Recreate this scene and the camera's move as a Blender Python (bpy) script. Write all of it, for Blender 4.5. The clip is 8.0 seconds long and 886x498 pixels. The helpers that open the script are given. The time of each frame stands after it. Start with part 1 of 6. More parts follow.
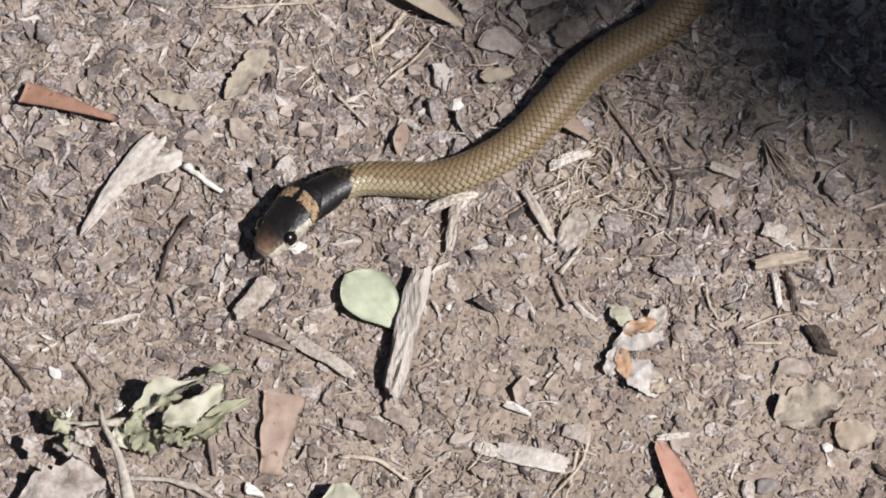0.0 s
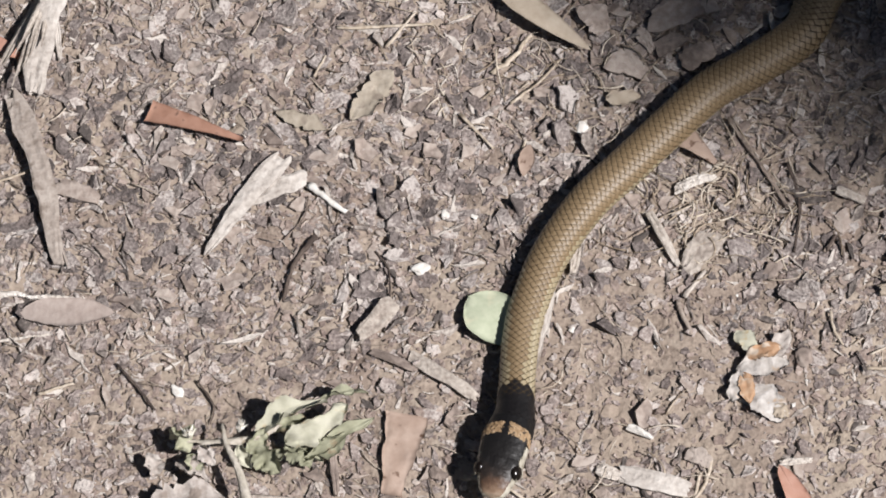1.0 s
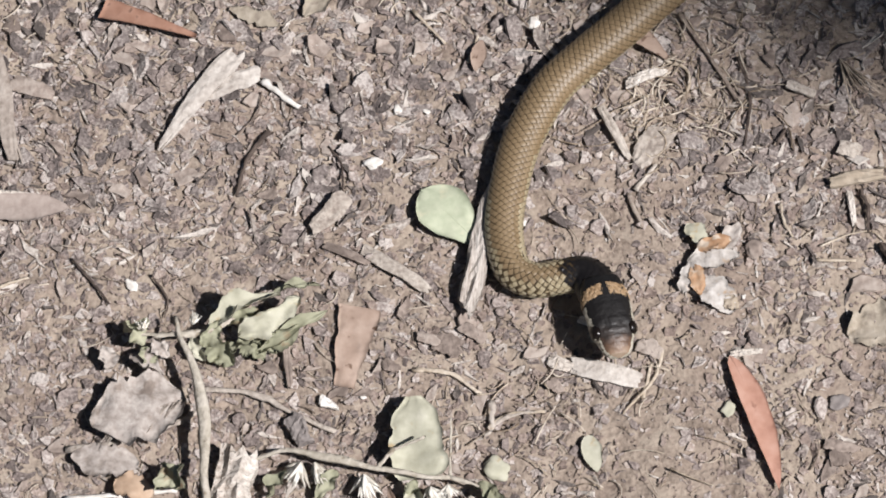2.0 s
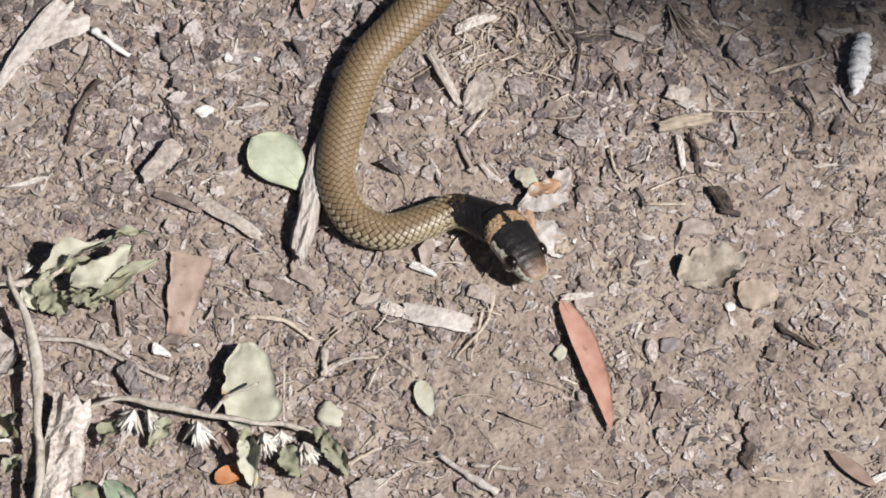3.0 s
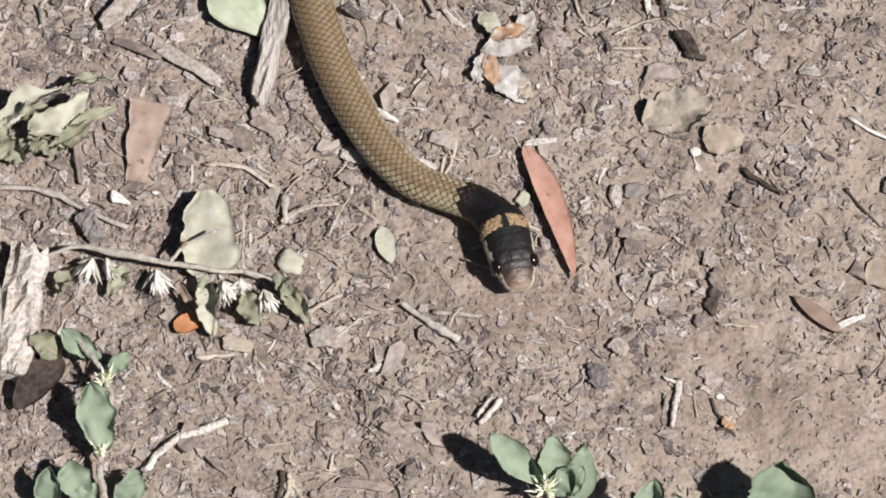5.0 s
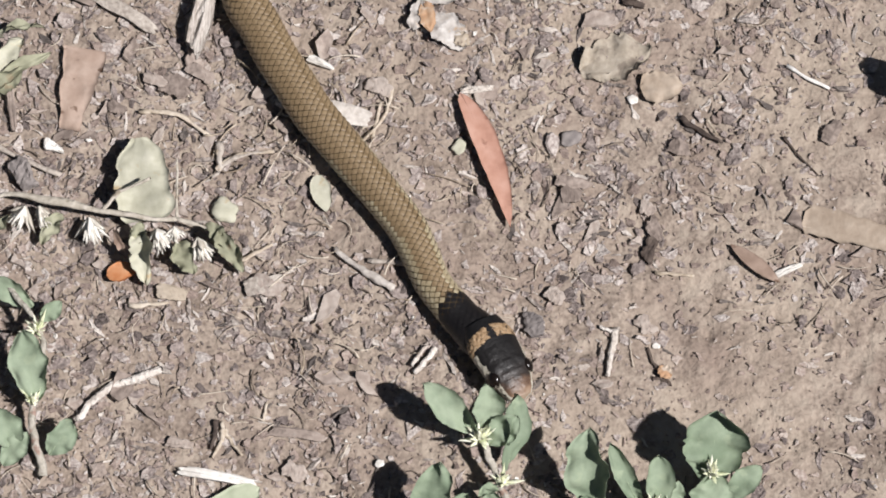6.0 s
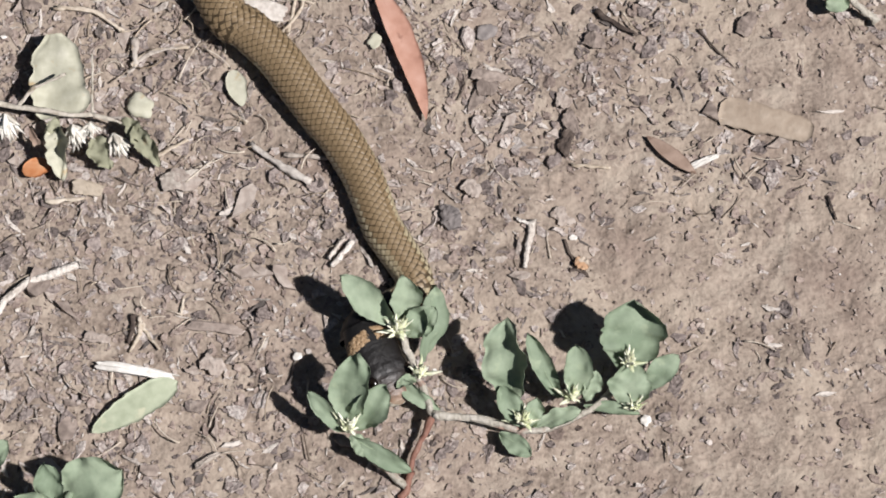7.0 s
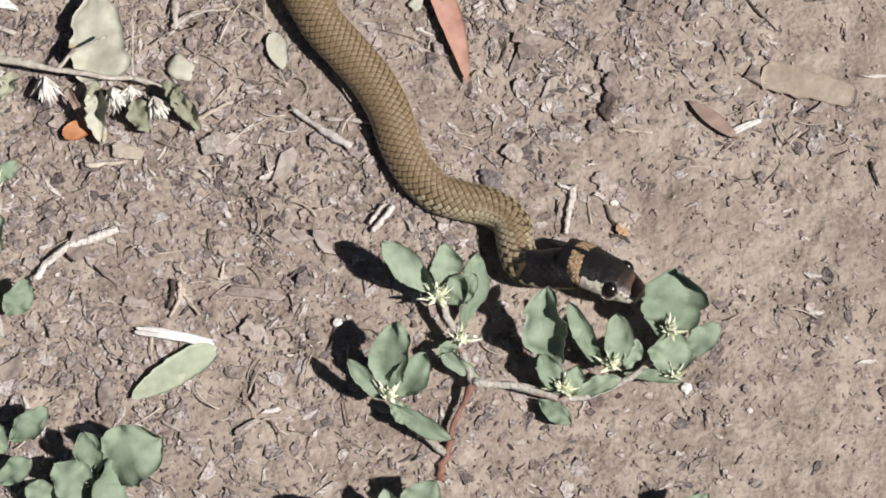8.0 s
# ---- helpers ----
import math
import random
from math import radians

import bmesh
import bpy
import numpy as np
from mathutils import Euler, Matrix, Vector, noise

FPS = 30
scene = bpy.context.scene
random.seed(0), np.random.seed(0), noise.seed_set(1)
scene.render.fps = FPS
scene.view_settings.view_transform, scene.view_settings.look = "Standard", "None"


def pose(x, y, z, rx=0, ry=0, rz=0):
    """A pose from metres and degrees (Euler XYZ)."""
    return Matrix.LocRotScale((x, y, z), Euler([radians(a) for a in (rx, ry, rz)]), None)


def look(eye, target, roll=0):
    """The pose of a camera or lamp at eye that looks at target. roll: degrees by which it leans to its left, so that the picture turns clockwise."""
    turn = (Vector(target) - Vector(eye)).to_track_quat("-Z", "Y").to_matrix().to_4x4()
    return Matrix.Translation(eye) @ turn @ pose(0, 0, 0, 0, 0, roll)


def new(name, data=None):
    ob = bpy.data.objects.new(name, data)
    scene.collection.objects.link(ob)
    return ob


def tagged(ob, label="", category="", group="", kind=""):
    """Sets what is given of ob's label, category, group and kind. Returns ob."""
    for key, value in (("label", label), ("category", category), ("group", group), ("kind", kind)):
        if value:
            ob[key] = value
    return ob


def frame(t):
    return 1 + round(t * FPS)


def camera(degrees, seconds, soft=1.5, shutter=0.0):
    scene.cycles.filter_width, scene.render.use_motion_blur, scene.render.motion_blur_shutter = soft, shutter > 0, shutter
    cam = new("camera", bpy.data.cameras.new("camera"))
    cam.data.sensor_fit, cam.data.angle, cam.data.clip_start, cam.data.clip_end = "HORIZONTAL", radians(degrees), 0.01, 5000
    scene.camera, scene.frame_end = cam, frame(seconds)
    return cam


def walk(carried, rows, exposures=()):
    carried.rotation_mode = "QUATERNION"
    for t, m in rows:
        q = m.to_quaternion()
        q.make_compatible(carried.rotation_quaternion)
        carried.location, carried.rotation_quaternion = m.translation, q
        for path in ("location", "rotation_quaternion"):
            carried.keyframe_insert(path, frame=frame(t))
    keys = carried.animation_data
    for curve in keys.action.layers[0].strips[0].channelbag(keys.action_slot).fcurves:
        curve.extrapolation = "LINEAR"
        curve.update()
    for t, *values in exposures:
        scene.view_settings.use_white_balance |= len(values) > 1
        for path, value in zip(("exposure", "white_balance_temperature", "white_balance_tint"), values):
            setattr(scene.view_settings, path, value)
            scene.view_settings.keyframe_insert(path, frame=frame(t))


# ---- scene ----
# ---------------------------------------------------------------- camera
cam = camera(12.50, 8.0, soft=1.82)
PATH = [
    (0, (-0.00258, -0.44054, 1.01049), (-0.00691, -0.22834, 0.55777), -1.610),
    (0.3, (-0.00581, -0.43550, 1.00902), (-0.01627, -0.22461, 0.55580), -2.751),
    (0.5, (-0.00453, -0.43213, 1.01100), (-0.02033, -0.22107, 0.55801), -4.006),
    (0.7, (-0.00119, -0.43581, 1.00914), (-0.02099, -0.22060, 0.55826), -4.946),
    (1, (-0.00032, -0.44255, 1.00766), (-0.02097, -0.22679, 0.55708), -4.971),
    (1.2, (0.00017, -0.44431, 1.00736), (-0.02035, -0.23078, 0.55572), -4.890),
    (2.3, (0.00891, -0.45977, 1.00773), (-0.00498, -0.25339, 0.55252), -4.051),
    (2.5, (0.00961, -0.45996, 1.00760), (0.00161, -0.25595, 0.55119), -2.887),
    (2.7, (0.00903, -0.46061, 1.00674), (0.00655, -0.25638, 0.55036), -1.607),
    (3, (0.00710, -0.46040, 1.00943), (0.00986, -0.25623, 0.55302), 0.031),
    (3.3, (0.01113, -0.46323, 1.00742), (0.01548, -0.25705, 0.55193), 0.496),
    (3.5, (0.01121, -0.46599, 1.00665), (0.01694, -0.26008, 0.55104), 0.850),
    (3.8, (0.01106, -0.46537, 1.00122), (0.01850, -0.26371, 0.54375), 1.281),
    (4, (0.01125, -0.46363, 0.99941), (0.01761, -0.26485, 0.54067), 1.067),
    (4.2, (0.01219, -0.46280, 1.00049), (0.01660, -0.26547, 0.54110), 0.601),
    (5.3, (0.03618, -0.46604, 0.99125), (0.03247, -0.27662, 0.52854), -2.139),
    (5.5, (0.03993, -0.46904, 0.98897), (0.03656, -0.27822, 0.52682), -2.263),
    (5.7, (0.04164, -0.46969, 0.98811), (0.04033, -0.28036, 0.52535), -2.134),
    (6, (0.03802, -0.46345, 0.98808), (0.03882, -0.27812, 0.52370), -0.639),
    (6.2, (0.04200, -0.46923, 0.98433), (0.04115, -0.28200, 0.52071), -1.037),
    (6.5, (0.04753, -0.47942, 0.98293), (0.04801, -0.29225, 0.51929), -0.976),
    (6.8, (0.04382, -0.47794, 0.98213), (0.05131, -0.29689, 0.51612), 0.915),
    (7, (0.03931, -0.48008, 0.98148), (0.04954, -0.29938, 0.51539), 1.712),
    (7.2, (0.03653, -0.48038, 0.97919), (0.04539, -0.30256, 0.51197), 1.404),
    (7.5, (0.03549, -0.47860, 0.98029), (0.04240, -0.30449, 0.51164), 1.041),
    (7.7, (0.04015, -0.47156, 0.98117), (0.04520, -0.29970, 0.51167), 0.618),
    (8, (0.04065, -0.45606, 0.98719), (0.04515, -0.29021, 0.51552), 0.321),
]
walk(cam, [(t, look(eye, target, roll)) for t, eye, target, roll in PATH])

# ---------------------------------------------------------------- light
SUN_ELEVATION, SUN_AZIMUTH = radians(53), radians(-30)   # azimuth from +x
TO_SUN = Vector((math.cos(SUN_ELEVATION) * math.cos(SUN_AZIMUTH), math.cos(SUN_ELEVATION) * math.sin(SUN_AZIMUTH), math.sin(SUN_ELEVATION)))
world = bpy.data.worlds.new("sky")
scene.world = world
world.use_nodes = True
sky = world.node_tree.nodes.new("ShaderNodeTexSky")
sky.sky_type, sky.sun_disc = "NISHITA", False
sky.sun_elevation, sky.sun_rotation = SUN_ELEVATION, radians(90) - SUN_AZIMUTH
world.node_tree.links.new(sky.outputs[0], world.node_tree.nodes["Background"].inputs[0])
world.node_tree.nodes["Background"].inputs[1].default_value = 0.016
sun = new("sun", bpy.data.lights.new("sun", "SUN"))
sun.data.energy, sun.data.angle, sun.data.color = 4.22, radians(1.6), (1.0, 0.965, 0.965)
sun.matrix_world = look(TO_SUN * 5, (0, 0, 0))
scene.view_settings.exposure = 0.5


# ---------------------------------------------------------------- materials
def material(name, colours, rough=0.8, grain=900.0, bump=0.25, spots=None, per="none", vary=0.12, spec=0.3, stretch=(1, 1, 1), sheen=0.0):
    """Colours run along a two-scale noise; per: 'island' or 'object' shifts hue and value piece by piece."""
    m = bpy.data.materials.new(name)
    m.use_nodes = True
    nt = m.node_tree
    n, l = nt.nodes, nt.links
    bsdf = n["Principled BSDF"]
    bsdf.inputs["Roughness"].default_value = rough
    bsdf.inputs["Specular IOR Level"].default_value = spec
    co = n.new("ShaderNodeTexCoord")
    mp = n.new("ShaderNodeMapping")
    mp.inputs["Scale"].default_value = stretch
    l.new(co.outputs["Object"], mp.inputs[0])
    fine = n.new("ShaderNodeTexNoise")
    fine.inputs["Scale"].default_value, fine.inputs["Detail"].default_value = grain, 6
    broad = n.new("ShaderNodeTexNoise")
    broad.inputs["Scale"].default_value, broad.inputs["Detail"].default_value = grain * 0.13, 3
    for t in (fine, broad):
        l.new(mp.outputs[0], t.inputs["Vector"])
    mix = n.new("ShaderNodeMath")
    mix.operation = "MULTIPLY_ADD"
    mix.inputs[1].default_value = 0.55
    half = n.new("ShaderNodeMath")
    half.operation = "MULTIPLY"
    half.inputs[1].default_value = 0.45
    l.new(broad.outputs["Fac"], half.inputs[0])
    l.new(fine.outputs["Fac"], mix.inputs[0])
    l.new(half.outputs[0], mix.inputs[2])
    ramp = n.new("ShaderNodeValToRGB")
    e = ramp.color_ramp.elements
    k = len(colours)
    for i, c in enumerate(colours):
        at = 0.33 + 0.34 * i / max(1, k - 1)
        el = e[i] if i < 2 else e.new(at)
        el.position, el.color = at, (*c, 1)
    src = ramp.outputs[0]
    value = mix.outputs[0]
    if per != "none":
        rnd = n.new("ShaderNodeNewGeometry") if per == "island" else n.new("ShaderNodeObjectInfo")
        r = rnd.outputs["Random Per Island"] if per == "island" else rnd.outputs["Random"]
        sh = n.new("ShaderNodeMath")
        sh.operation = "MULTIPLY_ADD"
        sh.inputs[1].default_value, sh.inputs[2].default_value = 2 * vary, -vary
        l.new(r, sh.inputs[0])
        add = n.new("ShaderNodeMath")
        add.operation = "ADD"
        l.new(sh.outputs[0], add.inputs[0])
        l.new(value, add.inputs[1])
        value = add.outputs[0]
    l.new(value, ramp.inputs[0])
    for colour, scale, limit, *wide in ([spots] if spots and len(spots[0]) == 3 and not isinstance(spots[0][0], tuple) else spots or []):
        v = n.new("ShaderNodeTexNoise")
        v.inputs["Scale"].default_value, v.inputs["Detail"].default_value = scale, 4
        l.new(mp.outputs[0], v.inputs["Vector"])
        st = n.new("ShaderNodeMapRange")
        st.inputs["From Min"].default_value, st.inputs["From Max"].default_value = limit, limit + (wide[0] if wide else 0.08)
        st.inputs["To Max"].default_value = 0.55 if wide else 1.0
        l.new(v.outputs["Fac"], st.inputs[0])
        mx = n.new("ShaderNodeMix")
        mx.data_type = "RGBA"
        mx.inputs["B"].default_value = (*colour, 1)
        l.new(st.outputs[0], mx.inputs["Factor"])
        l.new(src, mx.inputs["A"])
        src = mx.outputs["Result"]
    l.new(src, bsdf.inputs["Base Color"])
    bp = n.new("ShaderNodeBump")
    bp.inputs["Strength"].default_value, bp.inputs["Distance"].default_value = bump, 0.001
    l.new(fine.outputs["Fac"], bp.inputs["Height"])
    l.new(bp.outputs[0], bsdf.inputs["Normal"])
    return m


M_SOIL = material("soil", [(0.16, 0.124, 0.098), (0.25, 0.2, 0.161), (0.336, 0.275, 0.223), (0.408, 0.341, 0.279)], 0.95, 760, 0.7, spots=(((0.362, 0.302, 0.245), 130, 0.56), ((0.225, 0.168, 0.138), 34, 0.5, 0.2), ((0.42, 0.352, 0.278), 21, 0.5, 0.2)))
M_CHIP = material("bark_mulch", [(0.125, 0.102, 0.093), (0.2, 0.164, 0.15), (0.278, 0.232, 0.211), (0.385, 0.333, 0.304), (0.52, 0.468, 0.43)], 0.88, 1100, 0.8, per="island", vary=0.14)
M_HEAP = material("heaped_bark", [(0.1, 0.084, 0.078), (0.16, 0.134, 0.124), (0.225, 0.192, 0.178), (0.32, 0.282, 0.26), (0.46, 0.415, 0.385)], 0.88, 1100, 0.8, per="island", vary=0.15)
M_SPLINTER = material("splinter", [(0.1, 0.085, 0.077), (0.23, 0.195, 0.172), (0.4, 0.355, 0.315), (0.56, 0.51, 0.46)], 0.85, 900, 0.5, per="island", vary=0.2)
M_CRUMB = material("soil_crumb", [(0.21, 0.166, 0.138), (0.285, 0.23, 0.193), (0.385, 0.322, 0.275)], 0.95, 1500, 0.5, per="island", vary=0.16)
M_FLAKE = material("leaf_mould", [(0.186, 0.143, 0.122), (0.268, 0.211, 0.181), (0.34, 0.275, 0.238), (0.44, 0.38, 0.335)], 0.92, 1100, 0.7, per="island", vary=0.13)
M_STRAW = material("straw", [(0.22, 0.17, 0.12), (0.42, 0.35, 0.27), (0.6, 0.53, 0.44)], 0.75, 700, 0.3, per="island", vary=0.18)
M_SCALE = material("snake_scale", [(0.135, 0.092, 0.048), (0.205, 0.145, 0.08), (0.27, 0.2, 0.12)], 0.47, 800, 0.1, per="island", vary=0.06, spec=0.45)
M_SKIN = material("snake_skin", [(0.045, 0.03, 0.015), (0.075, 0.052, 0.028)], 0.6, 800, 0.1)
M_BELLY = material("snake_belly", [(0.36, 0.33, 0.2), (0.5, 0.47, 0.33)], 0.45, 800, 0.1, per="island", vary=0.08)
M_FLANK = material("snake_flank", [(0.215, 0.168, 0.096), (0.31, 0.256, 0.16), (0.41, 0.365, 0.255)], 0.34, 800, 0.1, per="island", vary=0.07, spec=0.5)
M_BLACK = material("snake_black", [(0.005, 0.0045, 0.0045), (0.011, 0.009, 0.009)], 0.45, 900, 0.12, spec=0.5)
M_ORANGE = material("snake_orange", [(0.19, 0.12, 0.062), (0.33, 0.222, 0.125), (0.46, 0.355, 0.235)], 0.5, 1100, 0.6, spots=((0.035, 0.024, 0.016), 700, 0.56))


def head_material():
    """Black crown that turns through brown to a tan snout along the head's own length."""
    m = material("snake_head", [(0.0, 0.0, 0.0), (1.0, 1.0, 1.0)], 0.46, 900, 0.2, spec=0.45)
    nt = m.node_tree
    n, l = nt.nodes, nt.links
    bsdf, co = n["Principled BSDF"], n["Texture Coordinate"]
    at = n.new("ShaderNodeSeparateXYZ")
    l.new(co.outputs["Object"], at.inputs[0])
    blot = n.new("ShaderNodeTexNoise")
    blot.inputs["Scale"].default_value, blot.inputs["Detail"].default_value = 420, 4
    l.new(co.outputs["Object"], blot.inputs["Vector"])
    shift = n.new("ShaderNodeMath")
    shift.operation = "MULTIPLY_ADD"
    shift.inputs[1].default_value = 0.0055
    l.new(blot.outputs["Fac"], shift.inputs[0])
    l.new(at.outputs["X"], shift.inputs[2])
    run = n.new("ShaderNodeMapRange")
    run.inputs["From Min"].default_value, run.inputs["From Max"].default_value = 0.0, 0.0225
    l.new(shift.outputs[0], run.inputs[0])
    ramp = n.new("ShaderNodeValToRGB")
    stops = ((0.0, (0.0055, 0.005, 0.005)), (0.64, (0.011, 0.0095, 0.009)), (0.78, (0.03, 0.022, 0.018)), (0.87, (0.1, 0.058, 0.037)), (0.94, (0.23, 0.152, 0.1)), (1.0, (0.29, 0.22, 0.16)))
    e = ramp.color_ramp.elements
    for i, (pos, c) in enumerate(stops):
        el = e[i] if i < 2 else e.new(pos)
        el.position, el.color = pos, (*c, 1)
    l.new(run.outputs[0], ramp.inputs[0])
    l.new(ramp.outputs[0], bsdf.inputs["Base Color"])
    return m


M_HEAD = head_material()
M_LIP = material("snake_lip", [(0.24, 0.215, 0.165), (0.4, 0.37, 0.3), (0.54, 0.51, 0.43)], 0.45, 700, 0.2, spots=((0.1, 0.085, 0.065), 520, 0.57))
M_EYE = material("snake_eye", [(0.006, 0.004, 0.003), (0.012, 0.008, 0.006)], 0.22, 300, 0.0, spec=0.5)
M_TONGUE = material("snake_tongue", [(0.02, 0.012, 0.012), (0.04, 0.02, 0.02)], 0.4, 700, 0.1)


# ---------------------------------------------------------------- mesh tools
def mesh_of(name, verts, faces, mats, index=None, smooth=True):
    me = bpy.data.meshes.new(name)
    me.from_pydata([tuple(v) for v in verts], [], faces)
    for m in mats:
        me.materials.append(m)
    if index is not None:
        me.polygons.foreach_set("material_index", index)
    me.polygons.foreach_set("use_smooth", [smooth] * len(me.polygons))
    me.update()
    return me


def part(name, me, parent, label="", at=None):
    ob = new(name, me)
    ob.parent = parent
    if at is not None:
        ob.matrix_basis = at
    return tagged(ob, label)


def relief(x, y):
    """Height of the soil: low swells, clods and small pits."""
    v = 0.0022 * noise.noise((x * 14, y * 14, 3.1)) + 0.0012 * noise.noise((x * 55, y * 55, 7.7))
    v += 0.0008 * noise.noise((x * 160, y * 160, 1.3))
    return v if abs(x) < 0.6 and abs(y) < 0.6 else 0.0


# ---------------------------------------------------------------- ground
def spread(lo, hi, step, far):
    a = list(np.arange(lo, hi + step / 2, step))
    w = step
    while a[-1] < far:
        w *= 1.35
        a.append(a[-1] + w)
    w = step
    while a[0] > -far:
        w *= 1.35
        a.insert(0, a[0] - w)
    return a


def crumble(x, y):
    """Fine surface of the soil: dust, with pits and short cracks where it is broken up."""
    rough = min(1.0, max(0.0, 0.35 + 1.3 * noise.noise((x * 38, y * 38, 6.0))))
    v = 0.00025 * noise.noise((x * 260, y * 260, 0.5)) + (0.0001 + 0.00035 * rough) * noise.noise((x * 560, y * 560, 2.5))
    pit = abs(noise.noise((x * 170, y * 170, 8.5))) + 0.35 * noise.noise((x * 420, y * 420, 3.5))
    return v - 0.0008 * rough * max(0.0, 1 - max(0.0, pit) / 0.08)


def make_ground():
    xs, ys = spread(-0.19, 0.24, 0.0009, 60), spread(-0.25, 0.22, 0.0009, 60)
    verts = [(x, y, relief(x, y) + crumble(x, y)) for y in ys for x in xs]
    n = len(xs)
    faces = [(j * n + i, j * n + i + 1, (j + 1) * n + i + 1, (j + 1) * n + i) for j in range(len(ys) - 1) for i in range(n - 1)]
    tagged(new("ground", mesh_of("ground", verts, faces, [M_SOIL])), "bare grey-brown soil strewn with bark litter", "ground", kind="structure")


make_ground()


def litter_density(x, y):
    """Thick mulch to the north-west, bare trodden soil to the south-east."""
    d = 0.64 + (-(x - 0.04) * 3.3 + (y + 0.05) * 2.7)
    d += 0.5 * noise.noise((x * 24, y * 24, 9.0)) + 0.4 * noise.noise((x * 70, y * 70, 4.0))
    d -= 0.6 * math.exp(-((x + 0.016) ** 2 + (y - 0.02) ** 2) / 0.0008)
    d -= 0.55 * math.exp(-((x + 0.105) ** 2 + (y - 0.02) ** 2) / 0.0022)
    return min(1.0, max(0.04, d))


def chip_shape(rng, length, width, thick, torn=True, under=False):
    """A torn flake of bark or leaf: a few sharp corners, frayed edges between them, bent and twisted; local verts and faces."""
    corners, ring = rng.choice((3, 4, 4, 5, 5, 6)), []
    for i in range(corners):
        a = 2 * math.pi * (i + rng.uniform(-0.36, 0.36)) / corners
        q = rng.uniform(0.62, 1.25)
        ring.append((math.cos(a) * length * 0.5 * q, math.sin(a) * width * 0.5 * q))
    if torn:
        edge = []
        for (ax, ay), (bx, by) in zip(ring, ring[1:] + ring[:1]):
            u, off = rng.uniform(0.3, 0.7), rng.gauss(0.04, 0.13)
            edge += [(ax, ay), (ax + (bx - ax) * u + (by - ay) * off, ay + (by - ay) * u - (bx - ax) * off)]
        ring = edge
    k = len(ring)
    bend, roll, twist = rng.gauss(0, 0.16) / length, rng.gauss(0, 0.22) / max(width, 1e-4), rng.gauss(0, 0.22) / length
    z = lambda x, y: bend * x * x + roll * y * y + twist * x * y
    v = [(x, y, z(x, y) - thick / 2) for x, y in ring] + [(x * 0.95, y * 0.93, z(x, y) + thick / 2 * rng.uniform(0.5, 1.2)) for x, y in ring]
    v.append((0, 0, thick * rng.uniform(0.2, 0.8)))
    f = [(k + i, k + (i + 1) % k, 2 * k) for i in range(k)] + [(i, (i + 1) % k, k + (i + 1) % k, k + i) for i in range(k)]
    if under:
        f.append(tuple(range(k - 1, -1, -1)))
    return v, f


def add_piece(verts, faces, v, f, m):
    o = len(verts)
    verts.extend(tuple(m @ Vector(p)) for p in v)
    faces.extend(tuple(i + o for i in q) for q in f)


def scatter(name, label, category, mat, count, seed, size, aspect, thick, tilt, follow=1.0, x0=-0.2, x1=0.25, y0=-0.26, y1=0.23, lift=0.3, smooth=False, bury=1.0):
    rng = random.Random(seed)
    verts, faces, made = [], [], 0
    while made < count:
        x, y = rng.uniform(x0, x1), rng.uniform(y0, y1)
        if rng.random() > (1 - follow) + follow * litter_density(x, y):
            continue
        made += 1
        ln = size[0] * (size[1] / size[0]) ** (rng.random() ** 1.6)
        w = ln * rng.uniform(*aspect)
        th = max(0.00025, w * rng.uniform(*thick))
        v, f = chip_shape(rng, ln, w, th, ln > 0.002)
        sunk = bury * max(0.0, 0.75 - litter_density(x, y)) * (th + 0.06 * w)
        m = Matrix.Translation((x, y, relief(x, y) + th * lift + 0.0002 - sunk)) @ Euler((radians(rng.gauss(0, tilt)), radians(rng.gauss(0, tilt)), rng.uniform(0, 6.283))).to_matrix().to_4x4()
        add_piece(verts, faces, v, f, m)
    return tagged(new(name, mesh_of(name, verts, faces, [mat], smooth=smooth)), label, category, kind="stuff")


scatter("bark_mulch", "small torn grey and brown bark flakes lying on soil", "mulch", M_CHIP, 24000, 11, (0.0014, 0.0068), (0.3, 0.85), (0.07, 0.18), 15, lift=0.5, bury=0.6)
scatter("bark_splinters", "narrow grey splinters of bark and wood on soil", "splinters", M_SPLINTER, 8500, 13, (0.0018, 0.008), (0.1, 0.25), (0.3, 0.6), 10, lift=0.4, bury=0.4)
scatter("bark_flakes", "chunky grey and brown bark flakes heaped in a mulch bed", "bark flakes", M_HEAP, 3000, 15, (0.003, 0.0105), (0.35, 0.85), (0.07, 0.16), 18, lift=0.9, y0=0.015, y1=0.2)
scatter("bark_shreds", "long shreds of bark and wood lying in the mulch", "shreds", M_SPLINTER, 1700, 16, (0.004, 0.014), (0.06, 0.14), (0.4, 0.8), 10, lift=0.9, y0=0.0, y1=0.2)
scatter("soil_flakes", "thin flat flakes of leaf mould and crusted soil", "leaf mould", M_FLAKE, 42000, 14, (0.0009, 0.0044), (0.35, 0.95), (0.07, 0.2), 15, follow=0.8, lift=0.45, bury=0.5)
scatter("soil_crumbs", "small brown crumbs of dry soil", "soil crumbs", M_CRUMB, 20000, 12, (0.0003, 0.0013), (0.6, 1.0), (0.25, 0.5), 20, follow=0.55, lift=-0.05, bury=0.0)


# ---------------------------------------------------------------- the snake
RING = 0.0019          # distance from one ring of scales to the next
HEAD = 0.0200          # head length, to the hind edge of the orange band
COLLAR = 0.0328        # where the black nape ends
LENGTH = 0.430


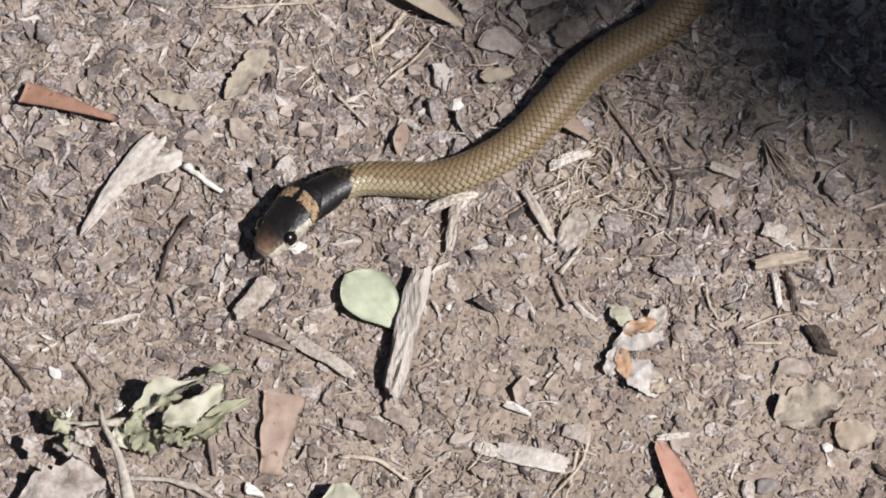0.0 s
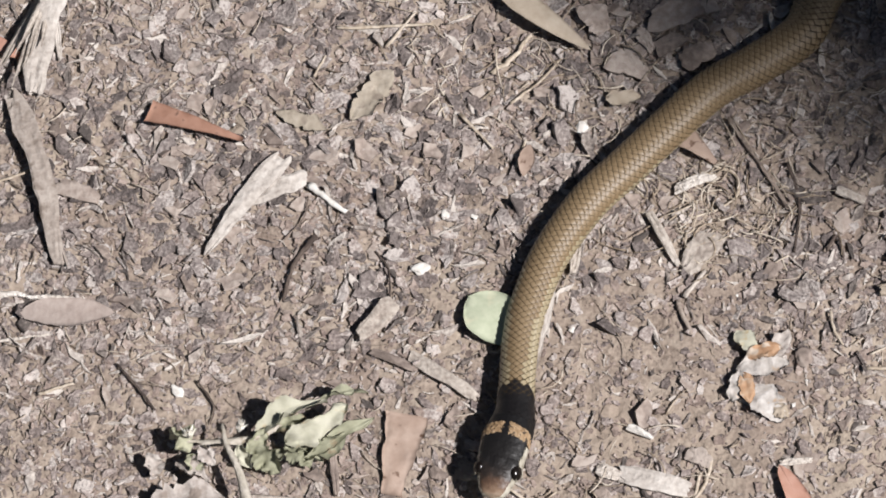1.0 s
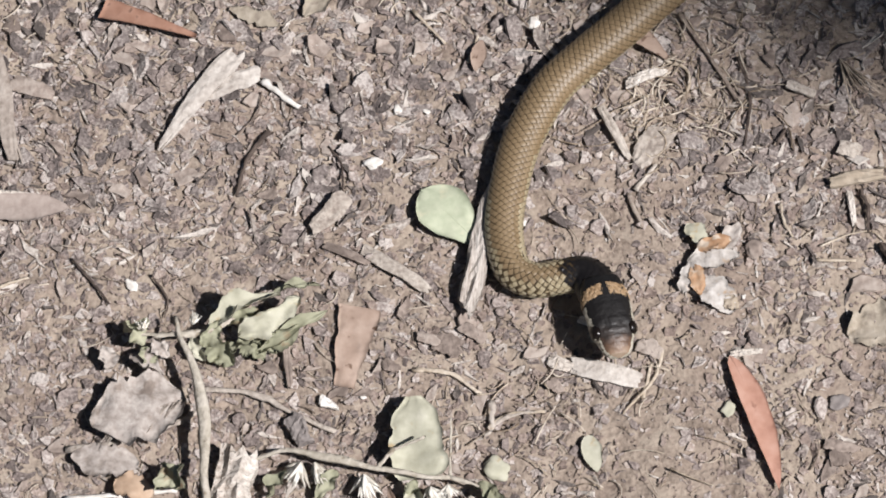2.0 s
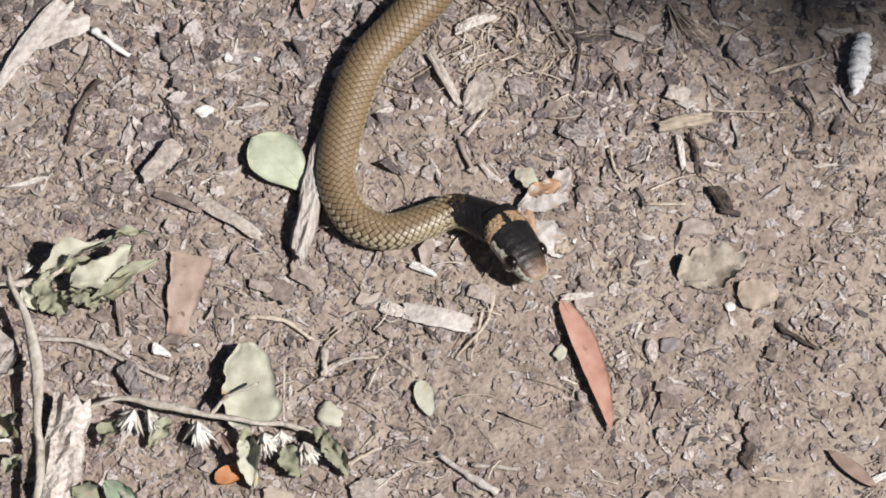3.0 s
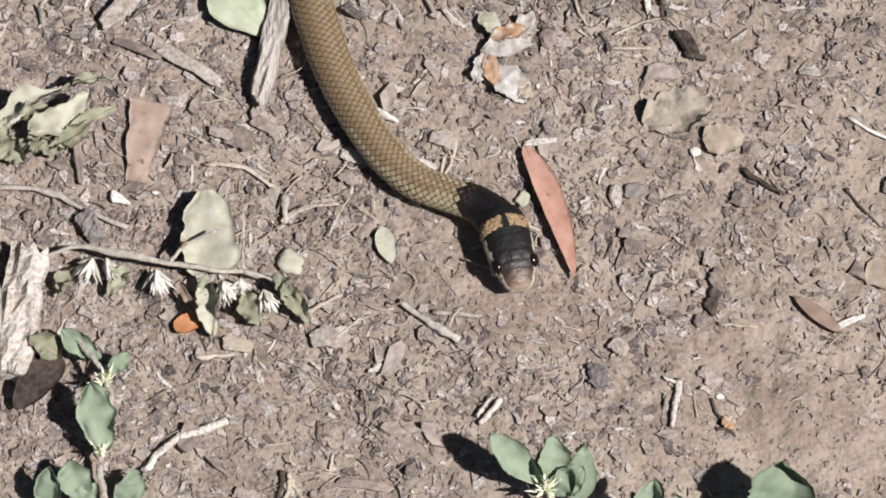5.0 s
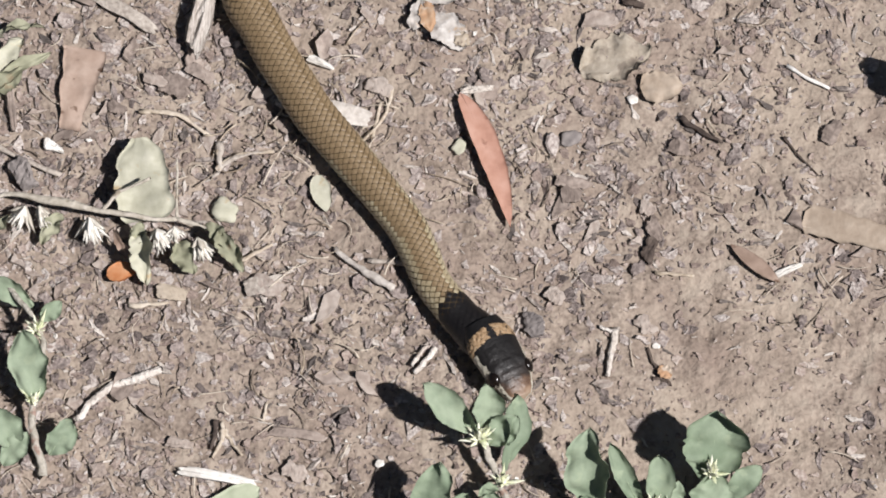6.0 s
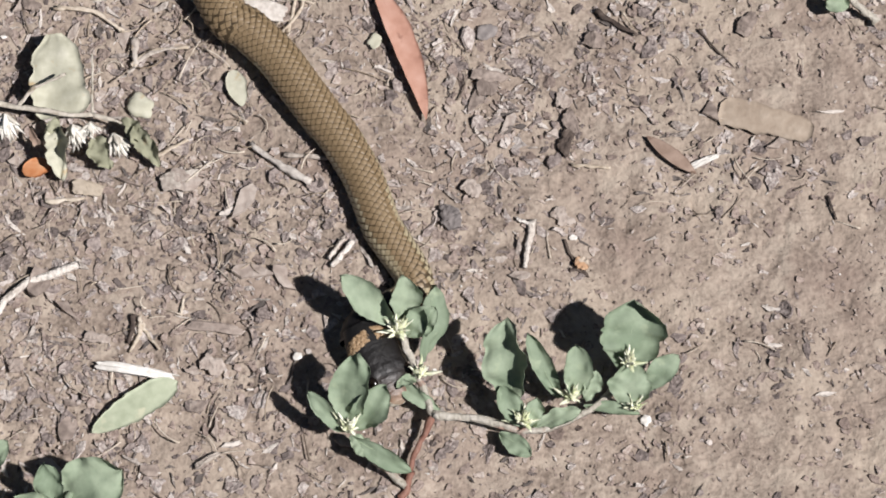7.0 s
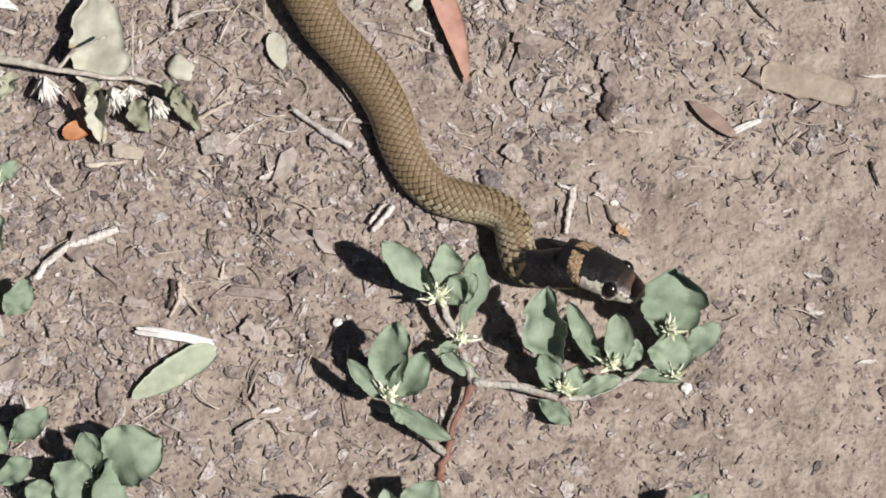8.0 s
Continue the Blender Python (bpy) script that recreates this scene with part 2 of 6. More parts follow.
def girth(s):
    """Half width of the body at s metres behind the snout."""
    keys = ((0.0, 0.0060), (0.018, 0.0064), (0.0225, 0.0061), (0.029, 0.0053), (0.036, 0.0050), (0.06, 0.0054), (0.11, 0.0059), (0.2, 0.0064), (0.3, 0.006), (0.38, 0.0042), (0.43, 0.0009))
    for (a, p), (b, q) in zip(keys, keys[1:]):
        if s <= b:
            k = (s - a) / (b - a)
            return p + (q - p) * k * k * (3 - 2 * k)
    return keys[-1][1]


def squat(s):
    """Body height against its width: the neck is flatter."""
    return 0.86 - 0.13 * min(1.0, max(0.0, 1 - (s - HEAD) / 0.016))


def ring_mesh(s):
    """One ring of overlapping dorsal scales with a belly plate and the skin beneath; +x runs to the head."""
    r, verts, faces, index = girth(s), [], [], []
    edge = COLLAR + 0.0012
    low = 0.35 if s < COLLAR else 1.0
    seg = 24
    for x, k in ((RING * 0.95, 0.962), (-RING * 0.95, 0.962)):
        for i in range(seg):
            a = 2 * math.pi * i / seg
            verts.append((x, math.sin(a) * girth(s - x) * k, math.cos(a) * girth(s - x) * k * squat(s)))
    for i in range(seg):
        faces.append((i, (i + 1) % seg, seg + (i + 1) % seg, seg + i))
        index.append(1)
    rows = 19
    step = radians(268) / rows
    last = None
    for j in range(rows):
        a0 = -radians(134) + step * (j + 0.5)
        c = len(verts)
        x0 = 0.0 if j % 2 else -RING / 2
        turn = abs(math.degrees(a0))
        if s - x0 < edge - 0.0055 * (turn / 100) ** 2 and turn < 118:
            kind = 3
        else:
            kind = 2 if turn > 106 else 4 if turn > 22 + 52 * min(1.0, (s - 0.033) / 0.055) + 600 * max(0, s - 0.1) else 0
        half, long = step * 0.84, RING * 0.445
        shape = [(1.0, 0.0, 0.962), (0.5, -0.54, 0.966), (0.0, -1.0, 0.97), (-0.52, -0.54, 0.982), (-1.0, 0.0, 0.99), (-0.52, 0.54, 0.982), (0.0, 1.0, 0.97), (0.5, 0.54, 0.966)]
        for dx, da, k in shape + [(0.1, 0.0, 1.002), (-0.5, 0.0, 1.005)]:
            a = a0 + da * half
            k = 0.985 + (k - 0.985) * low
            rr = girth(s - x0 - dx * long) * k
            verts.append((x0 + dx * long, math.sin(a) * rr, math.cos(a) * rr * squat(s)))
        m, e = c + 8, c + 9
        for q in ((c, c + 1, m), (c + 1, c + 2, m), (c + 2, c + 3, m), (c + 3, e, m), (c + 3, c + 4, e), (c + 4, c + 5, e), (c + 5, m, e), (c + 5, c + 6, m), (c + 6, c + 7, m), (c + 7, c, m)):
            faces.append(q[::-1])
            index.append(kind)
        faces.append((c, c + 7, 0) if last is None else (last + 7, c, c + 1))   # web of skin that joins neighbours
        index.append(1)
        last = c
    faces.append((last, last + 1, len(verts)))
    index.append(1)
    c = len(verts)
    for x, k in ((RING * 1.1, 0.97), (-RING * 1.0, 1.02)):
        for i in range(7):
            a = math.pi + radians(-50 + 100 * i / 6)
            verts.append((x, math.sin(a) * r * k, math.cos(a) * r * k * squat(s)))
    for i in range(6):
        faces.append((c + i, c + i + 1, c + 8 + i, c + 7 + i))
        index.append(2)
    mats = [M_SCALE, M_BLACK if s < COLLAR - 0.002 else M_SKIN, M_BELLY, M_BLACK, M_FLANK]
    return mesh_of("scale_ring", verts, faces, mats, index)


HEAD_SHAPE = ((-0.16, 0.0052, 0.0040, 0.0048), (0.0, 0.0062, 0.0045, 0.0047), (0.14, 0.0067, 0.0046, 0.0046), (0.33, 0.0065, 0.0045, 0.0045), (0.5, 0.0063, 0.0044, 0.0044), (0.66, 0.0057, 0.0040, 0.0042), (0.8, 0.0047, 0.0034, 0.0039), (0.9, 0.0039, 0.0028, 0.0036), (0.965, 0.0028, 0.0020, 0.0034), (1.0, 0.0004, 0.0003, 0.0033))


def head_point(u, a, out=0.0):
    """A place on the head: u from hind edge to snout, a in degrees from the crown to either side."""
    for p, q in zip(HEAD_SHAPE, HEAD_SHAPE[1:]):
        if u <= q[0]:
            break
    k = (u - p[0]) / (q[0] - p[0])
    w, h, z = [i + (j - i) * k for i, j in zip(p[1:], q[1:])]
    c, s = math.cos(radians(a)), math.sin(radians(a))
    brow = 1 + 0.07 * math.exp(-((u - 0.58) / 0.08) ** 2 - ((abs(a) - 48) / 14) ** 2)
    y = math.copysign(abs(s) ** (1.05 if c > 0 else 0.85), s) * (w + out) * brow
    zz = math.copysign(abs(c) ** (0.8 if c > 0 else 0.9), c) * (h + out) * 0.85 * brow
    return (u * HEAD, y, z + zz)


def head_mesh():
    """The head, lofted from snout to nape: x runs to the snout, 0 is the hind edge."""
    n, around = 110, 120
    verts, faces, index = [], [], []
    us = [1.16 * (1 - (1 - i / n) ** 1.4) - 0.16 for i in range(n + 1)]
    for u in us:
        for i in range(around):
            a = 360 * i / around
            verts.append(head_point(u, a if a <= 180 else a - 360))
    for j in range(n):
        for i in range(around):
            faces.append((j * around + i, j * around + (i + 1) % around, (j + 1) * around + (i + 1) % around, (j + 1) * around + i))
            u = (us[j] + us[j + 1]) / 2
            a = abs((i + 0.5) / around * 360 - (360 if i >= around / 2 else 0))
            wob = noise.noise((u * 16, i * 0.22, 2.0)) + 0.8 * noise.noise((u * 45, i * 0.6, 5.0))
            if a > 116 + 8 * wob or (u > 0.24 and a > 68 + 5 * wob):
                k = 3
            elif -0.005 + 0.03 * wob < u - 0.0012 * (a - 40) < 0.165 + 0.035 * wob and a > 7 + 4 * wob and wob > -0.35:
                k = 1
            elif u > 0.42 and a > 60 + 5 * wob and abs(u - 0.6) > 0.03:
                k = 3
            elif u > 0.7 + 0.018 * wob or (u > 0.66 and a > 50 + 6 * wob):
                k = 2
            else:
                k = 0
            index.append(k)
    faces.append(tuple(range(around))[::-1])
    index.append(0)
    return mesh_of("head", verts, faces, [M_HEAD, M_ORANGE, M_HEAD, M_LIP], index)


def head_plate(u0, u1, a0, a1, mat):
    """One of the large shields on the crown: a low pillow whose rim sinks into the head."""
    n = 7
    verts, faces = [], []
    for i in range(n):
        for j in range(n):
            p, q = 2 * i / (n - 1) - 1, 2 * j / (n - 1) - 1
            p, q = p * math.sqrt(1 - q * q * 0.28), q * math.sqrt(1 - p * p * 0.28)
            rim = max(abs(p), abs(q)) ** 4
            verts.append(head_point(u0 + (u1 - u0) * (p + 1) / 2, a0 + (a1 - a0) * (q + 1) / 2, 0.00011 - 0.0002 * rim))
    for i in range(n - 1):
        for j in range(n - 1):
            faces.append((i * n + j, i * n + j + 1, (i + 1) * n + j + 1, (i + 1) * n + j))
    return mesh_of("head_plate", verts, faces, [mat])


def ball(name, r, mat, seg=16, rings=10, squash=(1, 1, 1)):
    bm = bmesh.new()
    bmesh.ops.create_uvsphere(bm, u_segments=seg, v_segments=rings, radius=r)
    bmesh.ops.scale(bm, vec=squash, verts=bm.verts)
    me = bpy.data.meshes.new(name)
    bm.to_mesh(me)
    bm.free()
    me.materials.append(mat)
    me.polygons.foreach_set("use_smooth", [True] * len(me.polygons))
    return me


def tube(name, paths, mat, sides=7):
    """Round tapering tubes: each path is a list of (point, radius)."""
    verts, faces = [], []
    for path in paths:
        base = len(verts)
        for k, (p, r) in enumerate(path):
            p = Vector(p)
            d = Vector(path[min(k + 1, len(path) - 1)][0]) - Vector(path[max(k - 1, 0)][0])
            d.normalize()
            u = d.cross(Vector((0.03, 0.05, 1)) if abs(d.z) < 0.9 else Vector((1, 0.02, 0))).normalized()
            w = d.cross(u)
            verts += [p + (u * math.cos(2 * math.pi * i / sides) + w * math.sin(2 * math.pi * i / sides)) * r for i in range(sides)]
        for k in range(len(path) - 1):
            for i in range(sides):
                a, b = base + k * sides, base + (k + 1) * sides
                faces.append((a + i, a + (i + 1) % sides, b + (i + 1) % sides, b + i))
        faces.append(tuple(range(base, base + sides))[::-1])
        faces.append(tuple(range(len(verts) - sides, len(verts))))
    return mesh_of(name, verts, faces, [mat])


snake = tagged(new("snake"), "young olive-brown snake with black head, nape and orange neck band", "snake")
snake_head = part("head", head_mesh(), snake, "glossy black head with an orange band and pale lips")
part("head_plate", head_plate(0.45, 0.62, -17, 17, M_HEAD), snake_head)
for side in (1, -1):
    for u0, u1, a0, a1, mat in ((0.22, 0.45, 2, 50, M_HEAD), (0.46, 0.62, 21, 50, M_HEAD), (0.625, 0.69, 2, 44, M_HEAD), (0.715, 0.81, 2, 54, M_HEAD), (0.82, 0.92, 3, 60, M_HEAD), (0.28, 0.41, 74, 98, M_LIP), (0.42, 0.52, 68, 94, M_LIP), (0.53, 0.65, 84, 102, M_LIP), (0.69, 0.8, 70, 94, M_LIP), (0.81, 0.9, 68, 94, M_LIP)):
        part("head_plate", head_plate(u0, u1, side * a0, side * a1, mat), snake_head)
    part("eye", ball("eye", 0.0022, M_EYE, 20, 14, (1.0, 0.72, 0.95)), snake_head, "dark round eye", pose(0.0124, side * 0.0050, 0.0053, side * 20))
    part("eye_ring", tube("eye_ring", [[((0.0124 + 0.00215 * math.cos(k * 0.3), side * (0.0058 - 0.0006 * math.sin(k * 0.3)), 0.0051 + 0.00205 * math.sin(k * 0.3)), 0.00014) for k in range(10, 23)]], M_LIP, 6), snake_head, "pale rim round the eye")
    part("nostril", ball("nostril", 0.00034, M_EYE, 8, 6), snake_head, "small dark nostril", pose(0.0183, side * 0.0023, 0.0048))
    for row in range(3):
        for col in range(6):
            a0 = 8 + col * 15 + 7 * (row % 2)
            u0 = -0.005 + row * 0.058 + 0.0012 * (a0 - 40)
            if (row, col) not in ((2, 0), (0, 5), (2, 3)):
                part("neck_scale", head_plate(u0, u0 + 0.074, side * a0, side * (a0 + 16), M_ORANGE), snake_head, "orange neck scale")
tongue = part("tongue", tube("tongue", [[((-0.008, 0, 0), 0.00028), ((-0.001, 0, -0.0002), 0.00028), ((0.002, 0.0002, -0.0006), 0.00026)], [((0.002, 0.0002, -0.0006), 0.00024), ((0.0035, 0.0012, -0.001), 0.00018), ((0.005, 0.0026, -0.0008), 0.0001)], [((0.002, 0.0002, -0.0006), 0.00024), ((0.0035, -0.0008, -0.001), 0.00018), ((0.005, -0.0022, -0.0008), 0.0001)]], M_TONGUE), snake_head, "forked dark tongue")
RINGS = []
s_at = HEAD + RING * 0.2
while s_at < LENGTH:
    RINGS.append((s_at, part("scale_ring", ring_mesh(s_at), snake, "ring of black nape scales" if s_at < COLLAR else "")))
    s_at += RING

# ---------------------------------------------------------------- builders for litter and plants
def curve_points(points, n=5):
    """Catmull-Rom samples through 3D points."""
    p = [Vector(q) for q in points]
    if len(p) < 3:
        return [p[0].lerp(p[-1], k / n) for k in range(n + 1)]
    p = [p[0] * 2 - p[1]] + p + [p[-1] * 2 - p[-2]]
    out = []
    for a, b, c, d in zip(p, p[1:], p[2:], p[3:]):
        for k in range(n):
            u = k / n
            out.append(0.5 * ((2 * b) + (c - a) * u + (2 * a - 5 * b + 4 * c - d) * u * u + (3 * b - a - 3 * c + d) * u ** 3))
    out.append(p[-2])
    return out


def on_soil(p, lift=0.0):
    z = p[2] if len(p) > 2 else 0.0
    return Vector((p[0], p[1], relief(p[0], p[1]) + 0.0011 * litter_density(p[0], p[1]) + z + lift))


OUTLINE = {
    "oval": lambda u: max(0.0, math.sin(math.pi * min(1, u ** 0.8))) ** 0.62,
    "spoon": lambda u: 0.12 * (1 - u) + 0.94 * max(0.0, math.sin(math.pi * min(1, u) ** 1.25)) ** 0.62,
    "obovate": lambda u: 0.05 * (1 - u) + max(0.0, math.sin(math.pi * min(1, u) ** 1.55)) ** 0.72,
    "lance": lambda u: max(0.0, math.sin(math.pi * u)) ** 0.8,
    "sickle": lambda u: max(0.0, math.sin(math.pi * u ** 0.75)) ** 0.75,
    "wedge": lambda u: 1.0 - 0.82 * u,
    "blunt": lambda u: min(1.0, 0.5 + 3 * u ** 0.6, 0.45 + 3 * (1 - u) ** 0.6) * (0.9 + 0.1 * math.sin(5 * u)),
    "trapeze": lambda u: 1.0 - 0.5 * u,
    "shard": lambda u: (0.92 - 0.3 * u) * (1.0 if u < 0.8 else 1 - 3.2 * (u - 0.8)) * min(1.0, 0.7 + 4 * u),
    "torn": lambda u: (0.66 + 0.34 * math.sin(2.8 * u + 0.2)) * min(1.0, 0.25 + 2.2 * u ** 0.7, 0.2 + 2.4 * (1 - u) ** 0.8),
}


def leaf_mesh(base, tip, width, mats, shape="oval", arch=0.12, cup=0.12, twist=0.0, side=0.0, wave=0.03, thick=0.00022, seed=1, nu=18, nv=8, ragged=0.12):
    """A leaf blade with thickness: arched along its length, cupped or folded across it, with a wavy rim."""
    base, tip = Vector(base), Vector(tip)
    d = tip - base
    ln = d.length
    d.normalize()
    across = d.cross(Vector((0, 0, 1)))
    across = across.normalized() if across.length > 1e-3 else Vector((1, 0, 0))
    across = Matrix.Rotation(radians(twist), 3, d) @ across
    up = across.cross(d)
    verts = []
    for lay in (1, -1):
        for i in range(nu + 1):
            u = i / nu
            w = width / 2 * OUTLINE[shape](u)
            mid = base + d * (ln * u) + up * (arch * ln * 4 * u * (1 - u)) + across * (side * ln * 4 * u * (1 - u))
            for j in range(nv + 1):
                v = 2 * j / nv - 1
                rim = wave * width * noise.noise((u * 5 + seed * 3.7, v * 1.5, seed * 1.3))
                ww = w * (1 + ragged * noise.noise((u * 3.4, v * 2, seed * 2.1)) + 0.6 * ragged * noise.noise((u * 17, v * 2, seed * 1.1)))
                verts.append(mid + across * (v * ww) + up * (cup * abs(v) ** 1.4 * w + rim * abs(v) + lay * thick / 2 * (1.5 - abs(v))))
    faces, index = [], []
    n, lay = nv + 1, (nu + 1) * (nv + 1)
    for i in range(nu):
        for j in range(nv):
            a = i * n + j
            faces += [(a, a + 1, a + n + 1, a + n), (lay + a, lay + a + n, lay + a + n + 1, lay + a + 1)]
            index += [0, min(1, len(mats) - 1)]
    rim = [i * n for i in range(nu + 1)] + [nu * n + j for j in range(1, n)] + [i * n + nv for i in range(nu - 1, -1, -1)] + [j for j in range(nv - 1, 0, -1)]
    for a, b in zip(rim, rim[1:] + rim[:1]):
        faces.append((a, lay + a, lay + b, b))
        index.append(0)
    return mesh_of("leaf", verts, faces, mats, index)


def fallen_leaf(name, label, category, mats, base, tip, width, lift=0.0009, group="", rib=True, **more):
    a, b = on_soil(base, lift), on_soil(tip, lift)
    if more.get("shape") == "torn":
        more = {"ragged": 0.42, "wave": 0.14, **more}
    ob = tagged(new(name, leaf_mesh(a, b, width / 1000, mats, **more)), worded(label), category, group)
    if rib and width > 5.5 and more.get("shape") in ("oval", "obovate", "sickle", "lance"):
        d = b - a
        across = Matrix.Rotation(radians(more.get("twist", 0)), 3, d.normalized()) @ d.cross(Vector((0, 0, 1))).normalized()
        up = across.cross(d.normalized())
        bow = lambda u: 4 * u * (1 - u) * d.length
        line = [(a + d * u + up * (more.get("arch", 0.12) * bow(u) + 0.00004) + across * (more.get("side", 0.0) * bow(u)), width * 0.000025 * (1.15 - u)) for u in (0.01, 0.15, 0.3, 0.45, 0.6, 0.75, 0.9)]
        part("midrib", tube("midrib", [line], mats[0], 6), ob, "raised midrib of the leaf")
    return ob


def tube_rough(points, radii, mat, sides=8, jitter=0.12, seed=1, flat=1.0):
    """A stick: a bent tube with an uneven skin and broken, slanting ends; flat below 1 presses it down."""
    line = curve_points(points, 6)
    verts, faces, n = [], [], len(line)
    for k, p in enumerate(line):
        u = k / (n - 1)
        q = u * (len(radii) - 1)
        i = min(int(q), len(radii) - 2) if len(radii) > 1 else 0
        r = radii[i] + (radii[i + 1] - radii[i]) * (q - i) if len(radii) > 1 else radii[0]
        d = (line[min(k + 1, n - 1)] - line[max(k - 1, 0)]).normalized()
        x = d.cross(Vector((0.02, 0.03, 1))).normalized()
        y = x.cross(d)
        p = p + x * (r * 0.9 * noise.noise((u * 6 + seed * 3.3, seed, 1.0)) + r * 0.5 * noise.noise((u * 17, seed * 2.0, 5.0)))
        r *= 1 + 1.2 * jitter * noise.noise((u * 5, seed * 4.1, 8.0))
        slant = (1.2 if k in (0, n - 1) else 0) * r
        for s in range(sides):
            a = 2 * math.pi * s / sides
            rr = r * (1 + jitter * noise.noise((s * 0.9 + seed, u * 7, seed * 1.7)) + jitter * 0.8 * noise.noise((s * 2.3, seed * 2.0, 4.0)))
            verts.append(p + x * (math.cos(a) * rr) + y * (math.sin(a) * rr * flat) + d * (slant * noise.noise((s * 1.1, seed, k))))
    for k in range(n - 1):
        for s in range(sides):
            a, b = k * sides, (k + 1) * sides
            faces.append((a + s, a + (s + 1) % sides, b + (s + 1) % sides, b + s))
    faces += [tuple(range(sides))[::-1], tuple(range((n - 1) * sides, n * sides))]
    return mesh_of("stick", verts, faces, [mat])


def stick(name, label, category, mat, points, width, lift=0.0, seed=1, group="", flat=0.85, jitter=0.12, **more):
    """A twig or straw lying on the soil through the given places; width in mm, one or two values."""
    w = [v / 2000 for v in (width if isinstance(width, tuple) else (width, width))]
    pts = [on_soil(p, lift + max(w) * 0.6 * flat) for p in points]
    return tagged(new(name, tube_rough(pts, w, mat, seed=seed, flat=flat, jitter=jitter, **more)), label, category, group)


def flake_mesh(a, b, width, thick, mat, seed=1, taper=0.8, bow=0.05, ragged=0.16, tilt=0.0):
    """A torn piece of bark or wood: solid, with ragged sides, broken ends and a ridged, bowed top."""
    a, b = Vector(a), Vector(b)
    d = b - a
    ln = d.length
    d.normalize()
    across = Matrix.Rotation(radians(tilt), 3, d) @ d.cross(Vector((0, 0, 1))).normalized()
    up = across.cross(d)
    n, k = 14, 7
    verts, faces = [], []
    slant = [0.75 * noise.noise((seed * 2.7, e * 5.1, 0.6)) for e in (0, 1)]
    for i in range(n + 1):
        u = i / n
        w = width / 2 * (1 + (taper - 1) * u)
        reach = (max(0.0, 1 - u / 0.35), max(0.0, 1 - (1 - u) / 0.35))
        for lay in (1, -1):
            for j in range(k):
                v = 2 * j / (k - 1) - 1
                hand = 1.7 if v > 0 else -1.3
                edge = 1 + ragged * (1.5 * noise.noise((u * 2.3, seed * 3.1, hand)) + 0.8 * noise.noise((u * 6.5, seed * 1.3, hand)) + 0.5 * noise.noise((u * 16, seed, hand)))
                edge *= 1 - 0.22 * max(reach) ** 3
                end = width * v * 0.5 * (slant[0] * reach[0] + slant[1] * reach[1])
                end += 0.11 * ln * noise.noise((v * 2.6, seed * 1.9, i)) if i in (0, n) else 0
                z = bow * ln * 4 * u * (1 - u) + lay * thick / 2 * (1 if abs(v) < 0.9 else 0.5)
                z += lay * thick * (0.4 * noise.noise((u * 3, v * 5, seed)) + 0.18 * noise.noise((u * 9, v * 9, seed * 2.0)))
                verts.append(a + d * (ln * u + end) + across * (v * w * edge) + up * z)
    ring = list(range(k)) + list(range(2 * k - 1, k - 1, -1))
    for i in range(n):
        for p, q in zip(ring, ring[1:] + ring[:1]):
            o, m = i * 2 * k, (i + 1) * 2 * k
            faces.append((o + p, o + q, m + q, m + p))
    faces += [tuple(ring)[::-1], tuple(n * 2 * k + r for r in ring)]
    return mesh_of("flake", verts, faces, [mat], smooth=False)


def worded(label):
    """A short label also says where the thing lies."""
    return label if len(label.split()) > 3 else label + " on the soil"


def flake(name, label, category, mat, a, b, width, thick=0.9, lift=0.2, seed=1, group="", **more):
    p, q = on_soil(a, (lift + thick / 2) / 1000), on_soil(b, (lift + thick / 2) / 1000)
    return tagged(new(name, flake_mesh(p, q, width / 1000, thick / 1000, mat, seed, **more)), worded(label), category, group)


def pebble(name, label, category, mat, at, size, seed=1, high=0.6, group=""):
    """A rounded stone or seed with worn facets; size: length and width in mm."""
    bm = bmesh.new()
    bmesh.ops.create_icosphere(bm, subdivisions=3, radius=0.5)
    for v in bm.verts:
        k = 1 + 0.5 * noise.noise(v.co * 2.2 + Vector((seed * 3.3, seed, 0))) + 0.08 * noise.noise(v.co * 7 + Vector((seed, 0, 0)))
        v.co = Vector((v.co.x * size[0], v.co.y * size[1], v.co.z * size[1] * high)) * k / 1000
    me = bpy.data.meshes.new(name)
    bm.to_mesh(me)
    bm.free()
    me.materials.append(mat)
    me.polygons.foreach_set("use_smooth", [True] * len(me.polygons))
    ob = tagged(new(name, me), worded(label), category, group)
    p = on_soil(at)
    ob.matrix_basis = pose(p.x, p.y, p.z + size[1] * high * 0.36 / 1000, 0, 0, seed * 67 % 360)
    return ob


